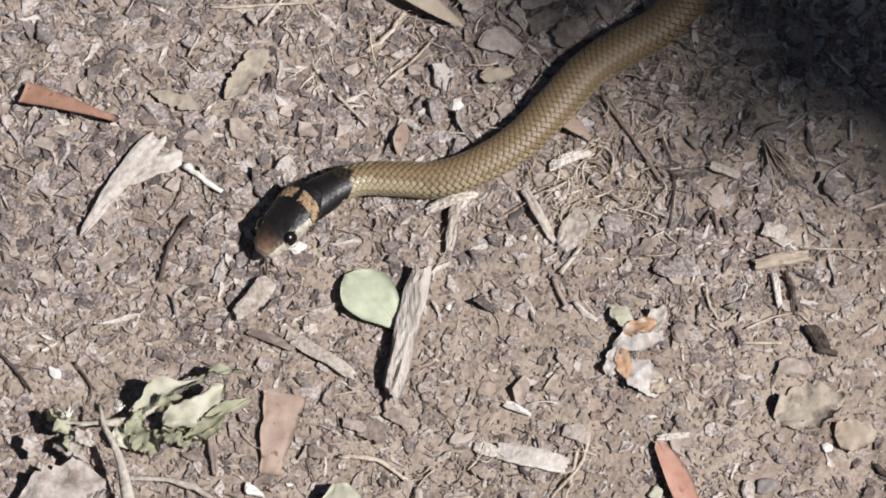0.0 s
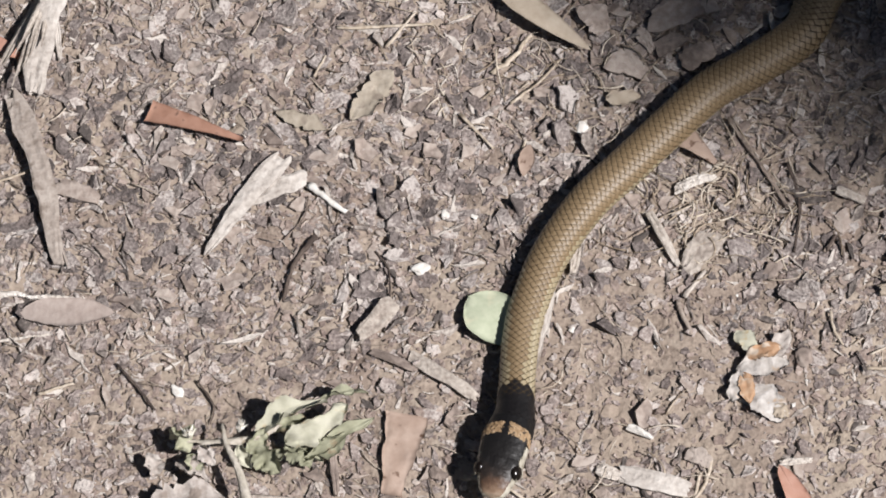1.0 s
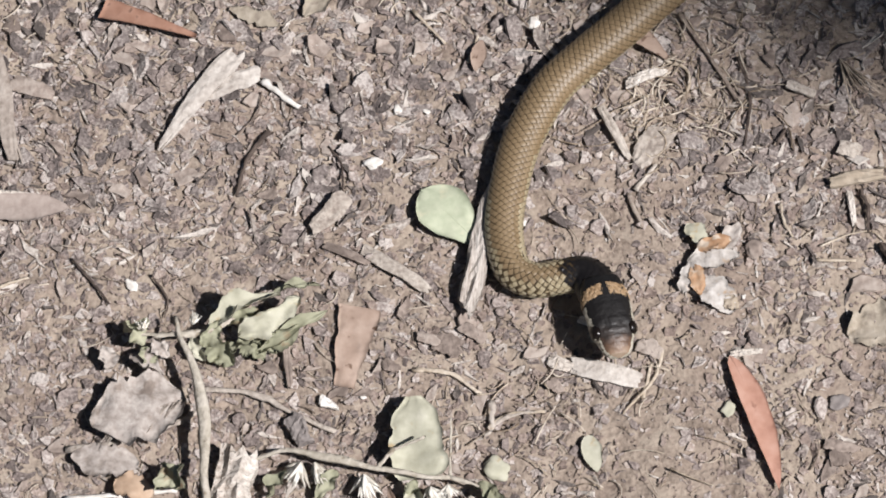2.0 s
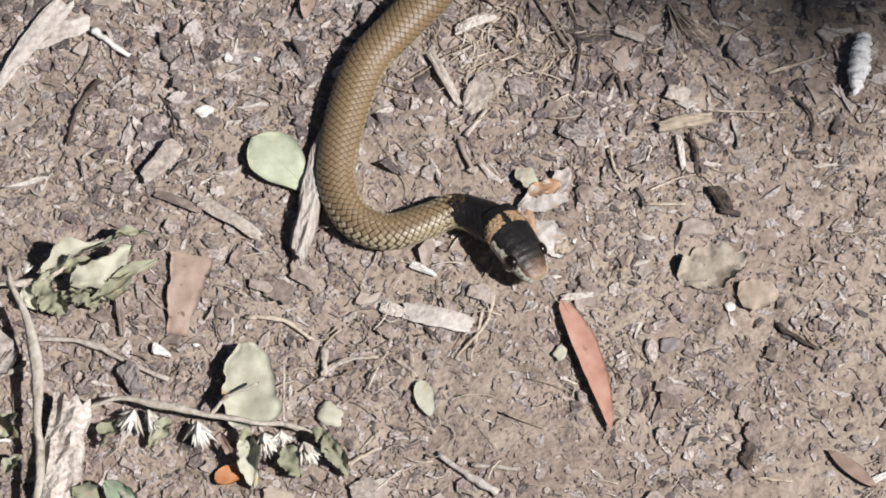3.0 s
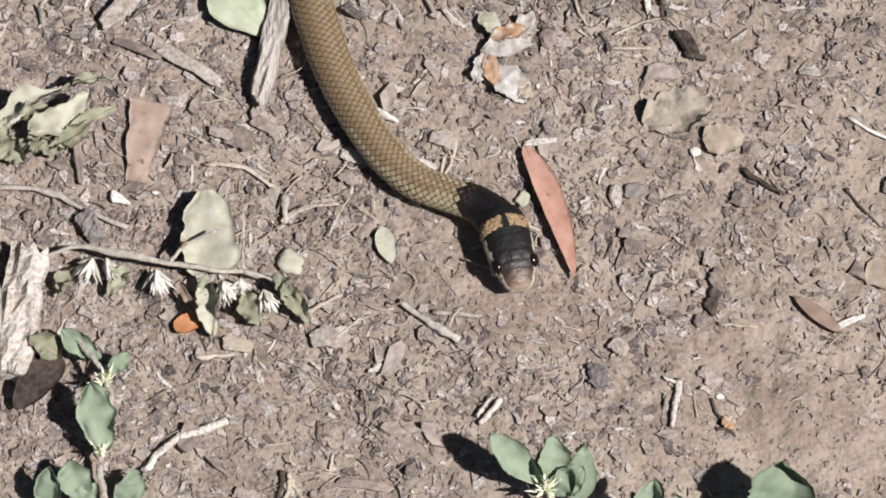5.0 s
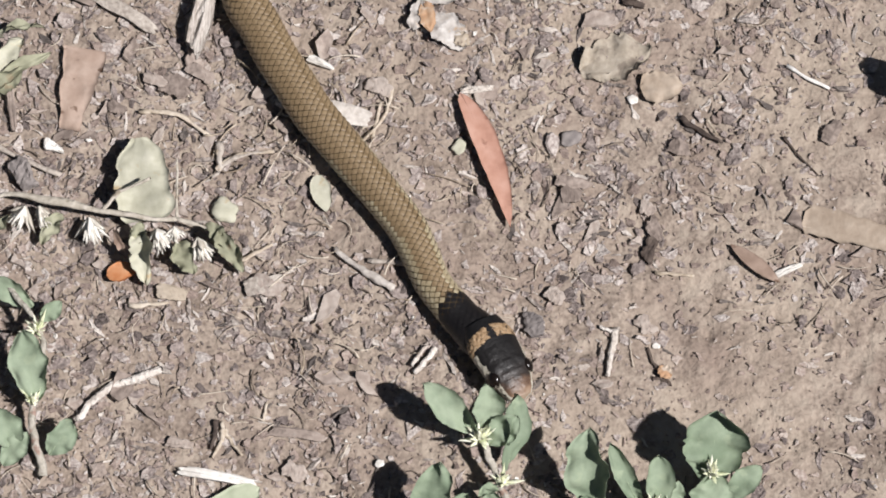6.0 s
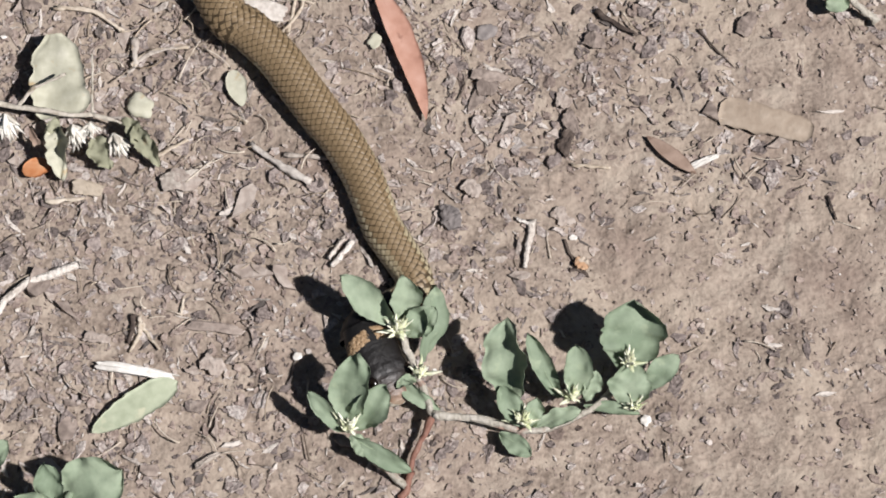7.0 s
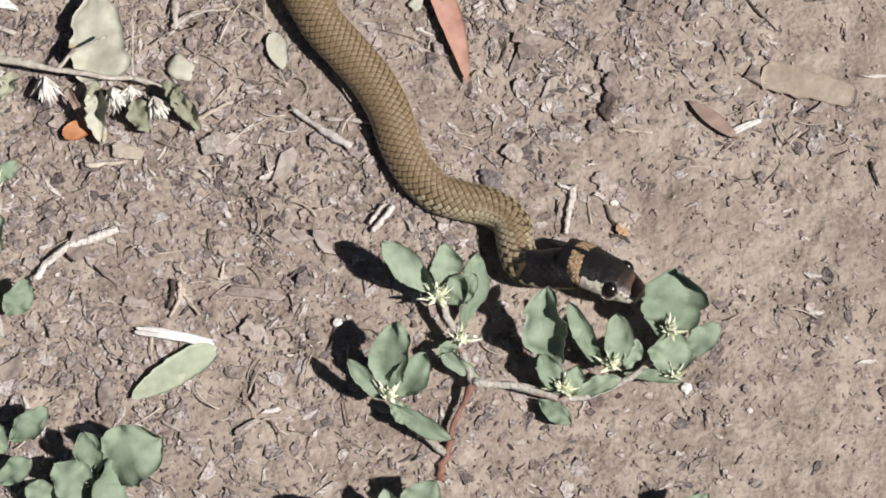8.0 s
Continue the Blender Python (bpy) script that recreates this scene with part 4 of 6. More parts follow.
flake("bark_flake", "long pale bark flake", "bark", M_WOOD, (-0.0544, 0.0068), (-0.0367, -0.0058), 5.2, 0.8, seed=7, taper=0.6, ragged=0.3)
flake("bark_flake", "slim grey bark flake", "bark", M_BARK, (-0.0655, 0.0086), (-0.0531, 0.0027), 2.6, 0.7, seed=8)
flake("bark_strip", "flat off-white strip of bark", "bark", M_BLEACHED, (0.0024, -0.0274), (0.0206, -0.0325), 5.8, 0.8, seed=9, taper=0.85)
flake("bark_flake", "small square off-white bark flake", "bark", M_WOOD_PALE, (-0.0039, -0.0256), (0.0022, -0.0284), 4.0, 0.8, seed=10)
flake("bark_flake", "grey bark flake under curled straw", "bark", M_WOOD, (0.0288, 0.0436), (0.0202, 0.0326), 8.0, 0.9, seed=11, taper=0.7, ragged=0.25)
flake("wood_sliver", "pale wood sliver", "wood", M_WOOD, (0.0104, 0.05), (0.0183, 0.034), 2.8, 1.2, seed=12, taper=0.7)
flake("wood_sliver", "pale curled wood shaving", "wood", M_WOOD_PALE, (0.0175, 0.0569), (0.0286, 0.0614), 3.4, 0.8, seed=13, bow=0.1)
flake("wood_sliver", "blunt pale stick end", "wood", M_WOOD, (-0.0084, 0.0467), (-0.0107, 0.0319), 3.2, 1.8, seed=14)
flake("bark_curl", "pale curled bark scrap", "bark", M_WOOD_PALE, (-0.0166, 0.044), (-0.0034, 0.0488), 3.6, 1.0, seed=15, bow=0.12)
flake("wood_chip", "small pale wood chip", "wood", M_WOOD, (0.0624, 0.0571), (0.0699, 0.0539), 2.8, 1.2, seed=16)
flake("wood_chip", "tan broken stick end", "wood", M_TAN_LEAF, (0.0738, 0.0265), (0.0879, 0.0291), 4.2, 2.0, seed=17)
flake("wood_sliver", "pale upright wood sliver", "wood", M_WOOD_PALE, (0.0787, 0.0241), (0.0799, 0.0145), 2.0, 1.0, seed=18)
flake("wood_chip", "square pale bark chip", "wood", M_WOOD, (0.0761, 0.0378), (0.082, 0.0361), 5.0, 1.0, seed=19)
flake("dark_bark", "black charred bark chip", "bark", M_BARK_DARK, (0.0879, 0.0084), (0.0916, 0.0015), 4.2, 2.0, seed=20)
flake("dark_bark", "black bark sliver", "bark", M_BARK_DARK, (0.0892, 0.0019), (0.0949, 0.0001), 2.0, 1.2, seed=21)
flake("dark_bark", "dark grey-blue bark chip", "bark", M_BARK_DARK, (0.0929, -0.0733), (0.0951, -0.0669), 3.6, 1.0, seed=22, ragged=0.4)
flake("wood_chip", "tiny white wood chip beside a red leaf", "wood", M_WOOD_PALE, (0.0452, -0.0249), (0.0538, -0.0238), 2.0, 0.9, seed=23)
flake("white_chip", "white angular chip", "chip", M_WHITE, (0.0045, -0.0133), (0.011, -0.0168), 2.6, 1.0, seed=24, taper=0.5)
flake("white_chip", "white triangular chip", "chip", M_WHITE, (-0.0654, -0.0379), (-0.0605, -0.0403), 3.4, 1.2, seed=25, taper=0.3)
flake("white_chip", "white sliver of wood on bare soil", "chip", M_WHITE, (0.1262, -0.0785), (0.1335, -0.0753), 2.0, 1.0, seed=26)
flake("wood_sliver", "cream-white flat wood sliver", "wood", M_WHITE, (-0.0288, -0.1302), (-0.0092, -0.1340), 2.8, 1.2, seed=27, ragged=0.08)
flake("bark_flake", "tan bark flake on soil", "bark", M_BARK, (-0.0051, -0.1194), (0.0083, -0.1216), 3.0, 0.8, seed=28)
flake("wood_sliver", "short pale wood sliver", "wood", M_WOOD, (-0.0039, -0.158), (0.0022, -0.1543), 1.8, 1.0, seed=29)
flake("bark_flake", "tan bark flake half buried", "bark", M_TAN_LEAF, (-0.0353, -0.0805), (-0.0276, -0.0817), 4.4, 0.9, seed=30)
flake("bark_flake", "pale grey bark flake", "bark", M_WOOD, (-0.0122, -0.0802), (-0.0028, -0.0785), 5.0, 0.8, seed=31)
flake("bark_strip", "long brown strip of bark", "bark", M_MOULD, (-0.1679, 0.0872), (-0.1517, 0.035), 6.6, 1.0, lift=0.6, seed=32, taper=0.7, ragged=0.5)
flake("bark_flake", "grey-brown bark flake beside a bark strip", "bark", M_BARK, (-0.155, 0.0595), (-0.1427, 0.0549), 5.0, 0.8, seed=33)
for k, (a, b, w) in enumerate((((-0.0003, 0.0981), (0.0101, 0.0939), 7.5), ((0.011, 0.1111), (0.0254, 0.1147), 9.0), ((-0.0067, 0.1148), (-0.0018, 0.1072), 7.5), ((0.0196, 0.0975), (0.0287, 0.1016), 7.0), ((0.0125, 0.1011), (0.0205, 0.1047), 6.0), ((0.0077, 0.1075), (0.0117, 0.1011), 3.6))):
    flake("bark_flake", "broad flat grey bark flake", "bark", M_BARK, a, b, w, 1.0, lift=0.6, seed=70 + k, ragged=0.3, group="flat bark flakes")
for k, (a, b, w) in enumerate((((-0.0333, -0.0208), (-0.0279, -0.0242), 5.0), ((-0.0395, -0.019), (-0.0326, -0.0211), 3.4), ((-0.0272, -0.0158), (-0.021, -0.0201), 4.0), ((-0.0487, -0.0264), (-0.0448, -0.029), 3.5), ((-0.0765, -0.0134), (-0.0737, -0.0335), 3.0), ((0.0207, -0.0209), (0.0267, -0.0247), 5.0), ((-0.0354, -0.0203), (-0.0278, -0.0221), 6.0), ((0.0698, -0.0509), (0.0788, -0.052), 3.2), ((0.0712, -0.0542), (0.0764, -0.0552), 4.4), ((0.092, -0.058), (0.0957, -0.0597), 4.0), ((-0.0036, -0.0318), (-0.0006, -0.0352), 3.8), ((-0.0098, -0.0788), (-0.0027, -0.0813), 5.5), ((0.0901, -0.0898), (0.0944, -0.0939), 4.6), ((0.1003, -0.0407), (0.1055, -0.0422), 5.0), ((0.0942, -0.0618), (0.0969, -0.0675), 4.0), ((0.1417, -0.0401), (0.1457, -0.0352), 4.2), ((0.0667, -0.0821), (0.0711, -0.0846), 4.5), ((-0.0322, -0.1221), (-0.0256, -0.1231), 3.2), ((-0.051, -0.1278), (-0.0488, -0.131), 4.0), ((-0.0017, -0.1291), (0.0034, -0.1323), 4.8))):
    flake("bark_flake", "flat grey-brown bark flake on soil", "bark", M_BARK, a, b, w, 0.9, lift=0.3, seed=90 + k, ragged=0.3, group="flat bark flakes")

flake("stone_chip", "angular blue-grey stone chip on bare soil", "stone", M_STONE, (0.0621, -0.088), (0.0637, -0.0945), 4.8, 1.4, lift=-0.3, seed=47, taper=0.8, ragged=0.4)
flake("dark_bark", "dark grey chip of bark tipped on its edge", "bark", M_STONE, (-0.0735, -0.0435), (-0.0685, -0.0508), 6.0, 2.4, lift=0.3, seed=48, taper=0.8, ragged=0.3)
TWIGS = (
    ("thick white bleached twig", M_WHITE, ((-0.0839, 0.0591), (-0.0788, 0.0541), (-0.0734, 0.0502)), (2.2, 1.6)),
    ("thin curved rootlet", M_TWIG, ((-0.0842, 0.0552), (-0.0853, 0.0486), (-0.0905, 0.0424)), (0.6, 0.4)),
    ("dark twisted twig", M_BARK_DARK, ((-0.0814, 0.043), (-0.0869, 0.0354), (-0.0903, 0.0238)), (2.2, 1.0)),
    ("dark thin twig", M_BARK_DARK, ((-0.0652, 0.0388), (-0.0614, 0.0332), (-0.0607, 0.024)), (0.9, 0.6)),
    ("grey-brown straight twig", M_TWIG, ((0.0327, 0.079), (0.0409, 0.0655), (0.0488, 0.052)), (1.8, 1.2)),
    ("dark brown bent twig", M_BARK_DARK, ((0.0488, 0.0661), (0.052, 0.0541), (0.0502, 0.0381)), (1.3, 0.8)),
    ("pale straw curled into a loop", M_STRAW, ((0.0283, 0.0645), (0.0342, 0.062), (0.0351, 0.0564), (0.0309, 0.0519), (0.0223, 0.0485)), (1.2, 0.7)),
    ("short dark twig", M_BARK_DARK, ((0.0815, 0.0247), (0.0835, 0.0196), (0.0835, 0.0121)), (1.4, 1.0)),
    ("straight pale straw", M_STRAW, ((0.0691, 0.0036), (0.08, 0.0036)), (1.2, 1.0)),
    ("looping thin straw", M_STRAW, ((0.0702, 0.0077), (0.0784, 0.0117), (0.0846, 0.0121), (0.0882, 0.0091)), (0.7, 0.5)),
    ("pale straw bent at one end", M_STRAW, ((0.0268, -0.0231), (0.0245, -0.0317), (0.0161, -0.0418)), (1.3, 0.7)),
    ("thin pale twig", M_STRAW, ((-0.0397, -0.0285), (-0.0302, -0.0302), (-0.022, -0.0355)), (1.2, 0.8)),
    ("pale forked twig", M_WOOD, ((-0.0211, -0.0478), (-0.0147, -0.0422), (-0.0046, -0.0407)), (1.6, 1.0)),
    ("short pale twig", M_WOOD, ((-0.0192, -0.038), (-0.019, -0.0456)), (2.4, 1.8)),
    ("pinkish grey dry stem", M_WOOD, ((-0.0982, -0.0344), (-0.0853, -0.0356), (-0.073, -0.0414), (-0.0613, -0.0472)), (2.0, 1.6)),
    ("pale dry stem", M_WOOD, ((-0.1337, -0.052), (-0.1155, -0.0494), (-0.1049, -0.0446), (-0.0986, -0.0414)), (2.6, 1.6)),
    ("cream-white broken straw", M_WHITE, ((-0.1331, -0.0662), (-0.118, -0.0653), (-0.1032, -0.0636)), (2.2, 1.8)),
    ("pale stick with a frayed end", M_BLEACHED, ((0.0112, -0.069), (0.0183, -0.0755), (0.0264, -0.0812)), (2.0, 2.6)),
    ("short pale twig on soil", M_WOOD, ((0.02, -0.0729), (0.0328, -0.0744)), (1.8, 1.4)),
    ("straight pale twig", M_WOOD_PALE, ((0.0845, -0.0926), (0.0832, -0.0985), (0.0818, -0.1063)), (2.4, 1.6)),
    ("short pale side twig", M_WOOD_PALE, ((0.0802, -0.0922), (0.084, -0.0935)), (1.0, 1.6)),
    ("white straight straw", M_WHITE, ((0.1324, -0.0181), (0.1435, -0.0252)), (1.3, 1.0)),
    ("long pale curved twig", M_WOOD_PALE, ((-0.056, -0.1161), (-0.0482, -0.1081), (-0.0341, -0.1022)), (2.2, 3.0)),
    ("dark brown twig on bare soil", M_BARK_DARK, ((0.1036, -0.0323), (0.1088, -0.0367), (0.1141, -0.0404)), (1.8, 1.2)),
    ("thin straw beside dark twig", M_STRAW, ((0.1105, -0.0328), (0.1133, -0.0384)), (0.9, 0.6)),
    ("short pale straw beside another", M_WOOD_PALE, ((0.0319, -0.1047), (0.0377, -0.0982)), (2.0, 1.4)),
    ("short pale straw", M_WOOD_PALE, ((0.0310, -0.1026), (0.0352, -0.0974)), (1.4, 1.0)),
    ("dark hooked twig", M_BARK_DARK, ((-0.0194, -0.1165), (-0.02, -0.1209), (-0.0208, -0.1243)), (2.0, 1.0)),
    ("forked tan rootlet", M_STRAW, ((-0.0182, -0.1172), (-0.0159, -0.1219), (-0.0127, -0.1263)), (1.6, 0.8)),
    ("forked tan rootlet", M_STRAW, ((-0.0176, -0.1188), (-0.0185, -0.1228), (-0.0205, -0.1267)), (1.6, 0.8)),
    ("long pale straw among bark mulch", M_STRAW, ((-0.0778, 0.1092), (-0.0637, 0.1095), (-0.0502, 0.1101)), (1.3, 1.0)),
    ("wide pale straw", M_STRAW, ((-0.0337, 0.0949), (-0.028, 0.0992), (-0.0227, 0.1064)), (2.0, 1.4)),
    ("thin pale straw", M_STRAW, ((-0.0425, 0.0821), (-0.0329, 0.0711)), (1.2, 0.8)),
    ("thin pale straw", M_STRAW, ((-0.0635, 0.1026), (-0.0557, 0.1138)), (1.2, 0.8)),
    ("thin pale straw", M_STRAW, ((-0.0838, 0.093), (-0.0807, 0.0998)), (0.9, 0.7)),
    ("thin pale straw", M_STRAW, ((-0.0283, 0.0849), (-0.0204, 0.0916), (-0.014, 0.0988)), (1.0, 0.7)),
    ("thin pale straw", M_STRAW, ((-0.0266, 0.0651), (-0.0238, 0.0739)), (1.1, 0.7)),
    ("thick pale straw", M_WOOD_PALE, ((-0.1719, 0.026), (-0.1479, 0.0247)), (2.0, 1.6)),
    ("thin pale straw", M_WOOD_PALE, ((-0.1709, 0.0113), (-0.1539, 0.0137)), (1.2, 0.8)),
    ("thin pale straw", M_STRAW, ((-0.1741, 0.0595), (-0.1626, 0.0637)), (1.2, 0.8)),
    ("thin pale straw", M_STRAW, ((-0.1559, -0.0049), (-0.1465, -0.0012)), (1.3, 0.8)),
    ("dark thin twig", M_BARK_DARK, ((-0.135, 0.0046), (-0.1291, -0.0025), (-0.1238, -0.0092)), (1.0, 0.7)),
    ("dark thin twig", M_BARK_DARK, ((-0.1128, -0.0002), (-0.1081, -0.0075), (-0.1088, -0.0129)), (0.9, 0.6)),
    ("short dark twig", M_TWIG, ((0.0181, 0.0235), (0.0218, 0.0129)), (1.6, 1.2)),
    ("pale split twig", M_WOOD, ((0.02, 0.0243), (0.0257, 0.0321)), (1.6, 1.0)),
    ("bent pale straw", M_STRAW, ((0.0598, 0.0206), (0.0605, 0.015), (0.0629, 0.0102)), (1.0, 0.7)),
    ("thin dark twig", M_BARK_DARK, ((0.1306, -0.0388), (0.1342, -0.0439), (0.1396, -0.0505)), (0.9, 0.6)),
    ("thin dark twig", M_BARK_DARK, ((0.1619, -0.0876), (0.1638, -0.094)), (0.9, 0.6)),
    ("thin pale straw", M_STRAW, ((0.0953, -0.0768), (0.1054, -0.0779)), (1.3, 0.9)),
    ("thin pale straw", M_STRAW, ((-0.0131, -0.0724), (-0.0051, -0.0675)), (1.6, 1.0)),
    ("thin pale straw", M_STRAW, ((0.0215, -0.0372), (0.0238, -0.0274)), (1.3, 0.9)),
    ("thin pale straw", M_STRAW, ((-0.0406, -0.0291), (-0.031, -0.0294), (-0.0229, -0.0352)), (1.2, 0.8)),
    ("thin pale straw", M_STRAW, ((-0.0202, -0.0457), (-0.0145, -0.0416), (-0.0049, -0.0409)), (1.5, 0.9)),
    ("thin pale straw", M_STRAW, ((-0.0196, -0.0379), (-0.019, -0.0461)), (1.8, 1.2)),
    ("thin pale straw", M_STRAW, ((-0.0426, -0.0845), (-0.0323, -0.0838)), (1.8, 1.2)),
    ("thin pale straw", M_STRAW, ((-0.0074, -0.1168), (-0.0065, -0.1116)), (1.0, 0.8)),
    ("thin pale straw", M_STRAW, ((0.1044, 0.0432), (0.1201, 0.0483)), (1.2, 0.8)),
    ("thin pale straw", M_STRAW, ((0.0866, 0.0318), (0.1101, 0.0305)), (0.7, 0.5)),
    ("thin dark twig", M_BARK_DARK, ((0.1113, 0.0354), (0.1157, 0.0294), (0.1156, 0.0214)), (1.0, 0.7)),
    ("thin dark twig", M_BARK_DARK, ((0.0592, 0.0388), (0.0621, 0.0437), (0.0638, 0.037)), (1.0, 0.7)),
)
for k, (label, mat, pts, width) in enumerate(TWIGS):
    stick("twig" if "twig" in label else "straw" if "straw" in label else "stem", label + (" lying on soil" if len(label.split()) < 4 else ""), "twig" if "twig" in label else "straw", mat, pts, tuple(v * 0.85 for v in width), lift=0.0005, seed=k + 1, flat=0.65, jitter=0.4)

stick("twig", "dark dry twig with a withered knot", "twig", M_BARK_DARK, [(0.0925, -0.0978), (0.0942, -0.1028), (0.0962, -0.1052), (0.098, -0.1082)], (0.8, 1.3), seed=91)
fallen_leaf("ochre_scrap", "small ochre withered leaf scrap on a twig", "leaf", [M_ORANGE_LEAF], (0.0953, -0.1036, 0.0008), (0.0983, -0.1064, 0.0006), 3.4, shape="torn", wave=0.4, lift=0.0008, seed=92)
stick("twig", "short dark root end beside a withered scrap", "twig", M_BARK_DARK, [(0.0935, -0.1068), (0.0955, -0.1062), (0.0972, -0.1078)], (1.1, 0.8), seed=93)

PEBBLES = (
    ("white_pebble", "small white angular pebble", M_WHITE, (-0.0082, 0.0777), (4.0, 3.2)),
    ("white_pebble", "smooth white pebble on bare soil", M_WHITE, (-0.118, -0.0033), (4.4, 2.8)),
    ("white_pebble", "bright white broken pebble", M_WHITE, (-0.0523, 0.0335), (4.8, 3.6)),
    ("white_pebble", "tiny white pebble", M_WHITE, (-0.046, 0.0506), (2.8, 2.2)),
    ("white_pebble", "tiny white pebble", M_WHITE, (-0.0379, 0.0501), (2.4, 1.3)),
    ("white_pebble", "tiny white pebble beside the weed", M_WHITE, (0.0226, -0.1289), (2.4, 2.2)),
    ("white_pebble", "tiny white pebble beside the weed", M_WHITE, (0.1115, -0.148), (2.8, 2.6)),
    ("white_pebble", "tiny white pebble", M_WHITE, (0.0949, -0.0972), (2.0, 1.6)),
    ("white_pebble", "pale pebble beside a red leaf", M_CREAM, (0.0444, -0.0406), (4.6, 3.6)),
    ("white_pebble", "tiny white pebble", M_WHITE, (0.091, -0.0271), (3.0, 2.6)),
    ("white_pebble", "tiny white pebble", M_WHITE, (-0.0538, -0.0363), (1.8, 1.6)),
    ("white_pebble", "tiny white pebble", M_WHITE, (-0.0108, 0.0148), (1.6, 1.5)),
    ("seed_pod", "cream and yellow rounded dry seed pod", M_CREAM, (-0.0178, -0.0574), (7.2, 6.4)),
    ("dark_stone", "dark brown pebble", M_STONE, (0.0744, -0.0381), (5.5, 4.2)),
    ("bark_lump", "flat grey-brown lump of bark", M_BARK, (0.0522, 0.0063), (5.4, 4.6)),
    ("dark_stone", "small dark purple-brown pebble", M_STONE, (-0.0235, -0.1618), (2.6, 2.2)),
    ("dark_stone", "dark pebble in bare soil", M_STONE, (0.0635, -0.0912), (5.0, 4.0)),
)
for k, (name, label, mat, at, size) in enumerate(PEBBLES):
    pebble(name, label, "stone" if "stone" in name or "pebble" in name else "bark" if "bark" in name else "seed pod", mat, at, size, seed=k + 1, high=0.32)

# ---------------------------------------------------------------- white insect case lying on the soil
def make_case():
    a, b = on_soil((0.1314, 0.0535), 0.003), on_soil((0.1279, 0.0348), 0.0026)
    case = tagged(new("insect_case"), "knobbly white ridged insect case with grey specks", "insect case")
    n = 9
    for k in range(n):
        u = (k + 0.5) / n
        r = 0.0033 * (math.sin(math.pi * min(1, 0.12 + u * 0.86)) ** 0.6) * (1 + 0.3 * noise.noise((k * 1.7, 2.0, 0.3)))
        bm = bmesh.new()
        bmesh.ops.create_icosphere(bm, subdivisions=3, radius=1)
        for v in bm.verts:
            v.co *= 1 + 0.3 * noise.noise(v.co * 2.4 + Vector((k * 2.2, 0, 0)))
        me = bpy.data.meshes.new("segment")
        bm.to_mesh(me)
        bm.free()
        me.materials.append(M_CASE)
        me.polygons.foreach_set("use_smooth", [True] * len(me.polygons))
        p = a.lerp(b, u)
        d = (b - a).normalized()
        seg = part("segment", me, case)
        seg.matrix_basis = Matrix.Translation(p) @ d.to_track_quat("X", "Z").to_matrix().to_4x4() @ Euler((k * 1.3, 0.25 * math.sin(k * 2.2), 0.3 * math.sin(k * 1.4))).to_matrix().to_4x4() @ Matrix.Diagonal((0.0017, r, r * 0.85, 1))


M_CASE = material("insect_case", [(0.62, 0.62, 0.6), (0.82, 0.82, 0.8), (0.88, 0.88, 0.86)], 0.7, 1.1, 0.1, spots=((0.3, 0.32, 0.3), 2.6, 0.6))
make_case()


# ---------------------------------------------------------------- weeds
def weed(label, stems, leaves, heads, root=(), group="green weeds"):
    """stems: (points, width); leaves: (base, tip, width mm, twist, cup); heads: (place, size mm)."""
    thing = tagged(new("weed"), label, "weed", group)
    for k, (pts, w) in enumerate(stems):
        part("stem", tube_rough([on_soil(p) for p in pts], [v * 0.72 / 2000 for v in w], M_STEM_RED if k in root else M_STEM, seed=k + 3, jitter=0.4), thing, "reddish stem at the root" if k in root else "")
    for k, (a, b, w, twist, cup) in enumerate(leaves):
        a, b = Vector(a), Vector(b)
        ob = part("leaf", leaf_mesh(a, b, w * 0.84 / 1000, [M_GREEN, M_GREEN], shape="spoon", arch=0.07, cup=cup + 0.1 + 0.12 * math.sin(k * 1.9), twist=twist + 14 * math.sin(k * 2.7), wave=0.42, thick=0.0003, ragged=0.16, seed=k * 1.7 + len(label)), thing)
        d = b - a
        across = d.normalized().cross(Vector((0, 0, 1)))
        up = (Matrix.Rotation(radians(twist), 3, d.normalized()) @ (across.normalized() if across.length > 1e-3 else Vector((1, 0, 0)))).cross(d.normalized())
        rib = [(a + d * u + up * (0.07 * d.length * 4 * u * (1 - u) + 0.00016), 0.00017 * (1.1 - u)) for u in (0.02, 0.2, 0.4, 0.6, 0.78, 0.9)]
        part("midrib", tube("midrib", [rib], M_RIB, 6), ob, "pale raised midrib")
    for k, (at, size) in enumerate(heads):
        part("flower_head", tuft_mesh(at, (-0.1, -0.2, 1), size * 1.25 / 1000, 50, [M_BRACT], seed=k + 7, spread=0.5, thin=0.12), thing, "spiky pale green flower head")
    return thing


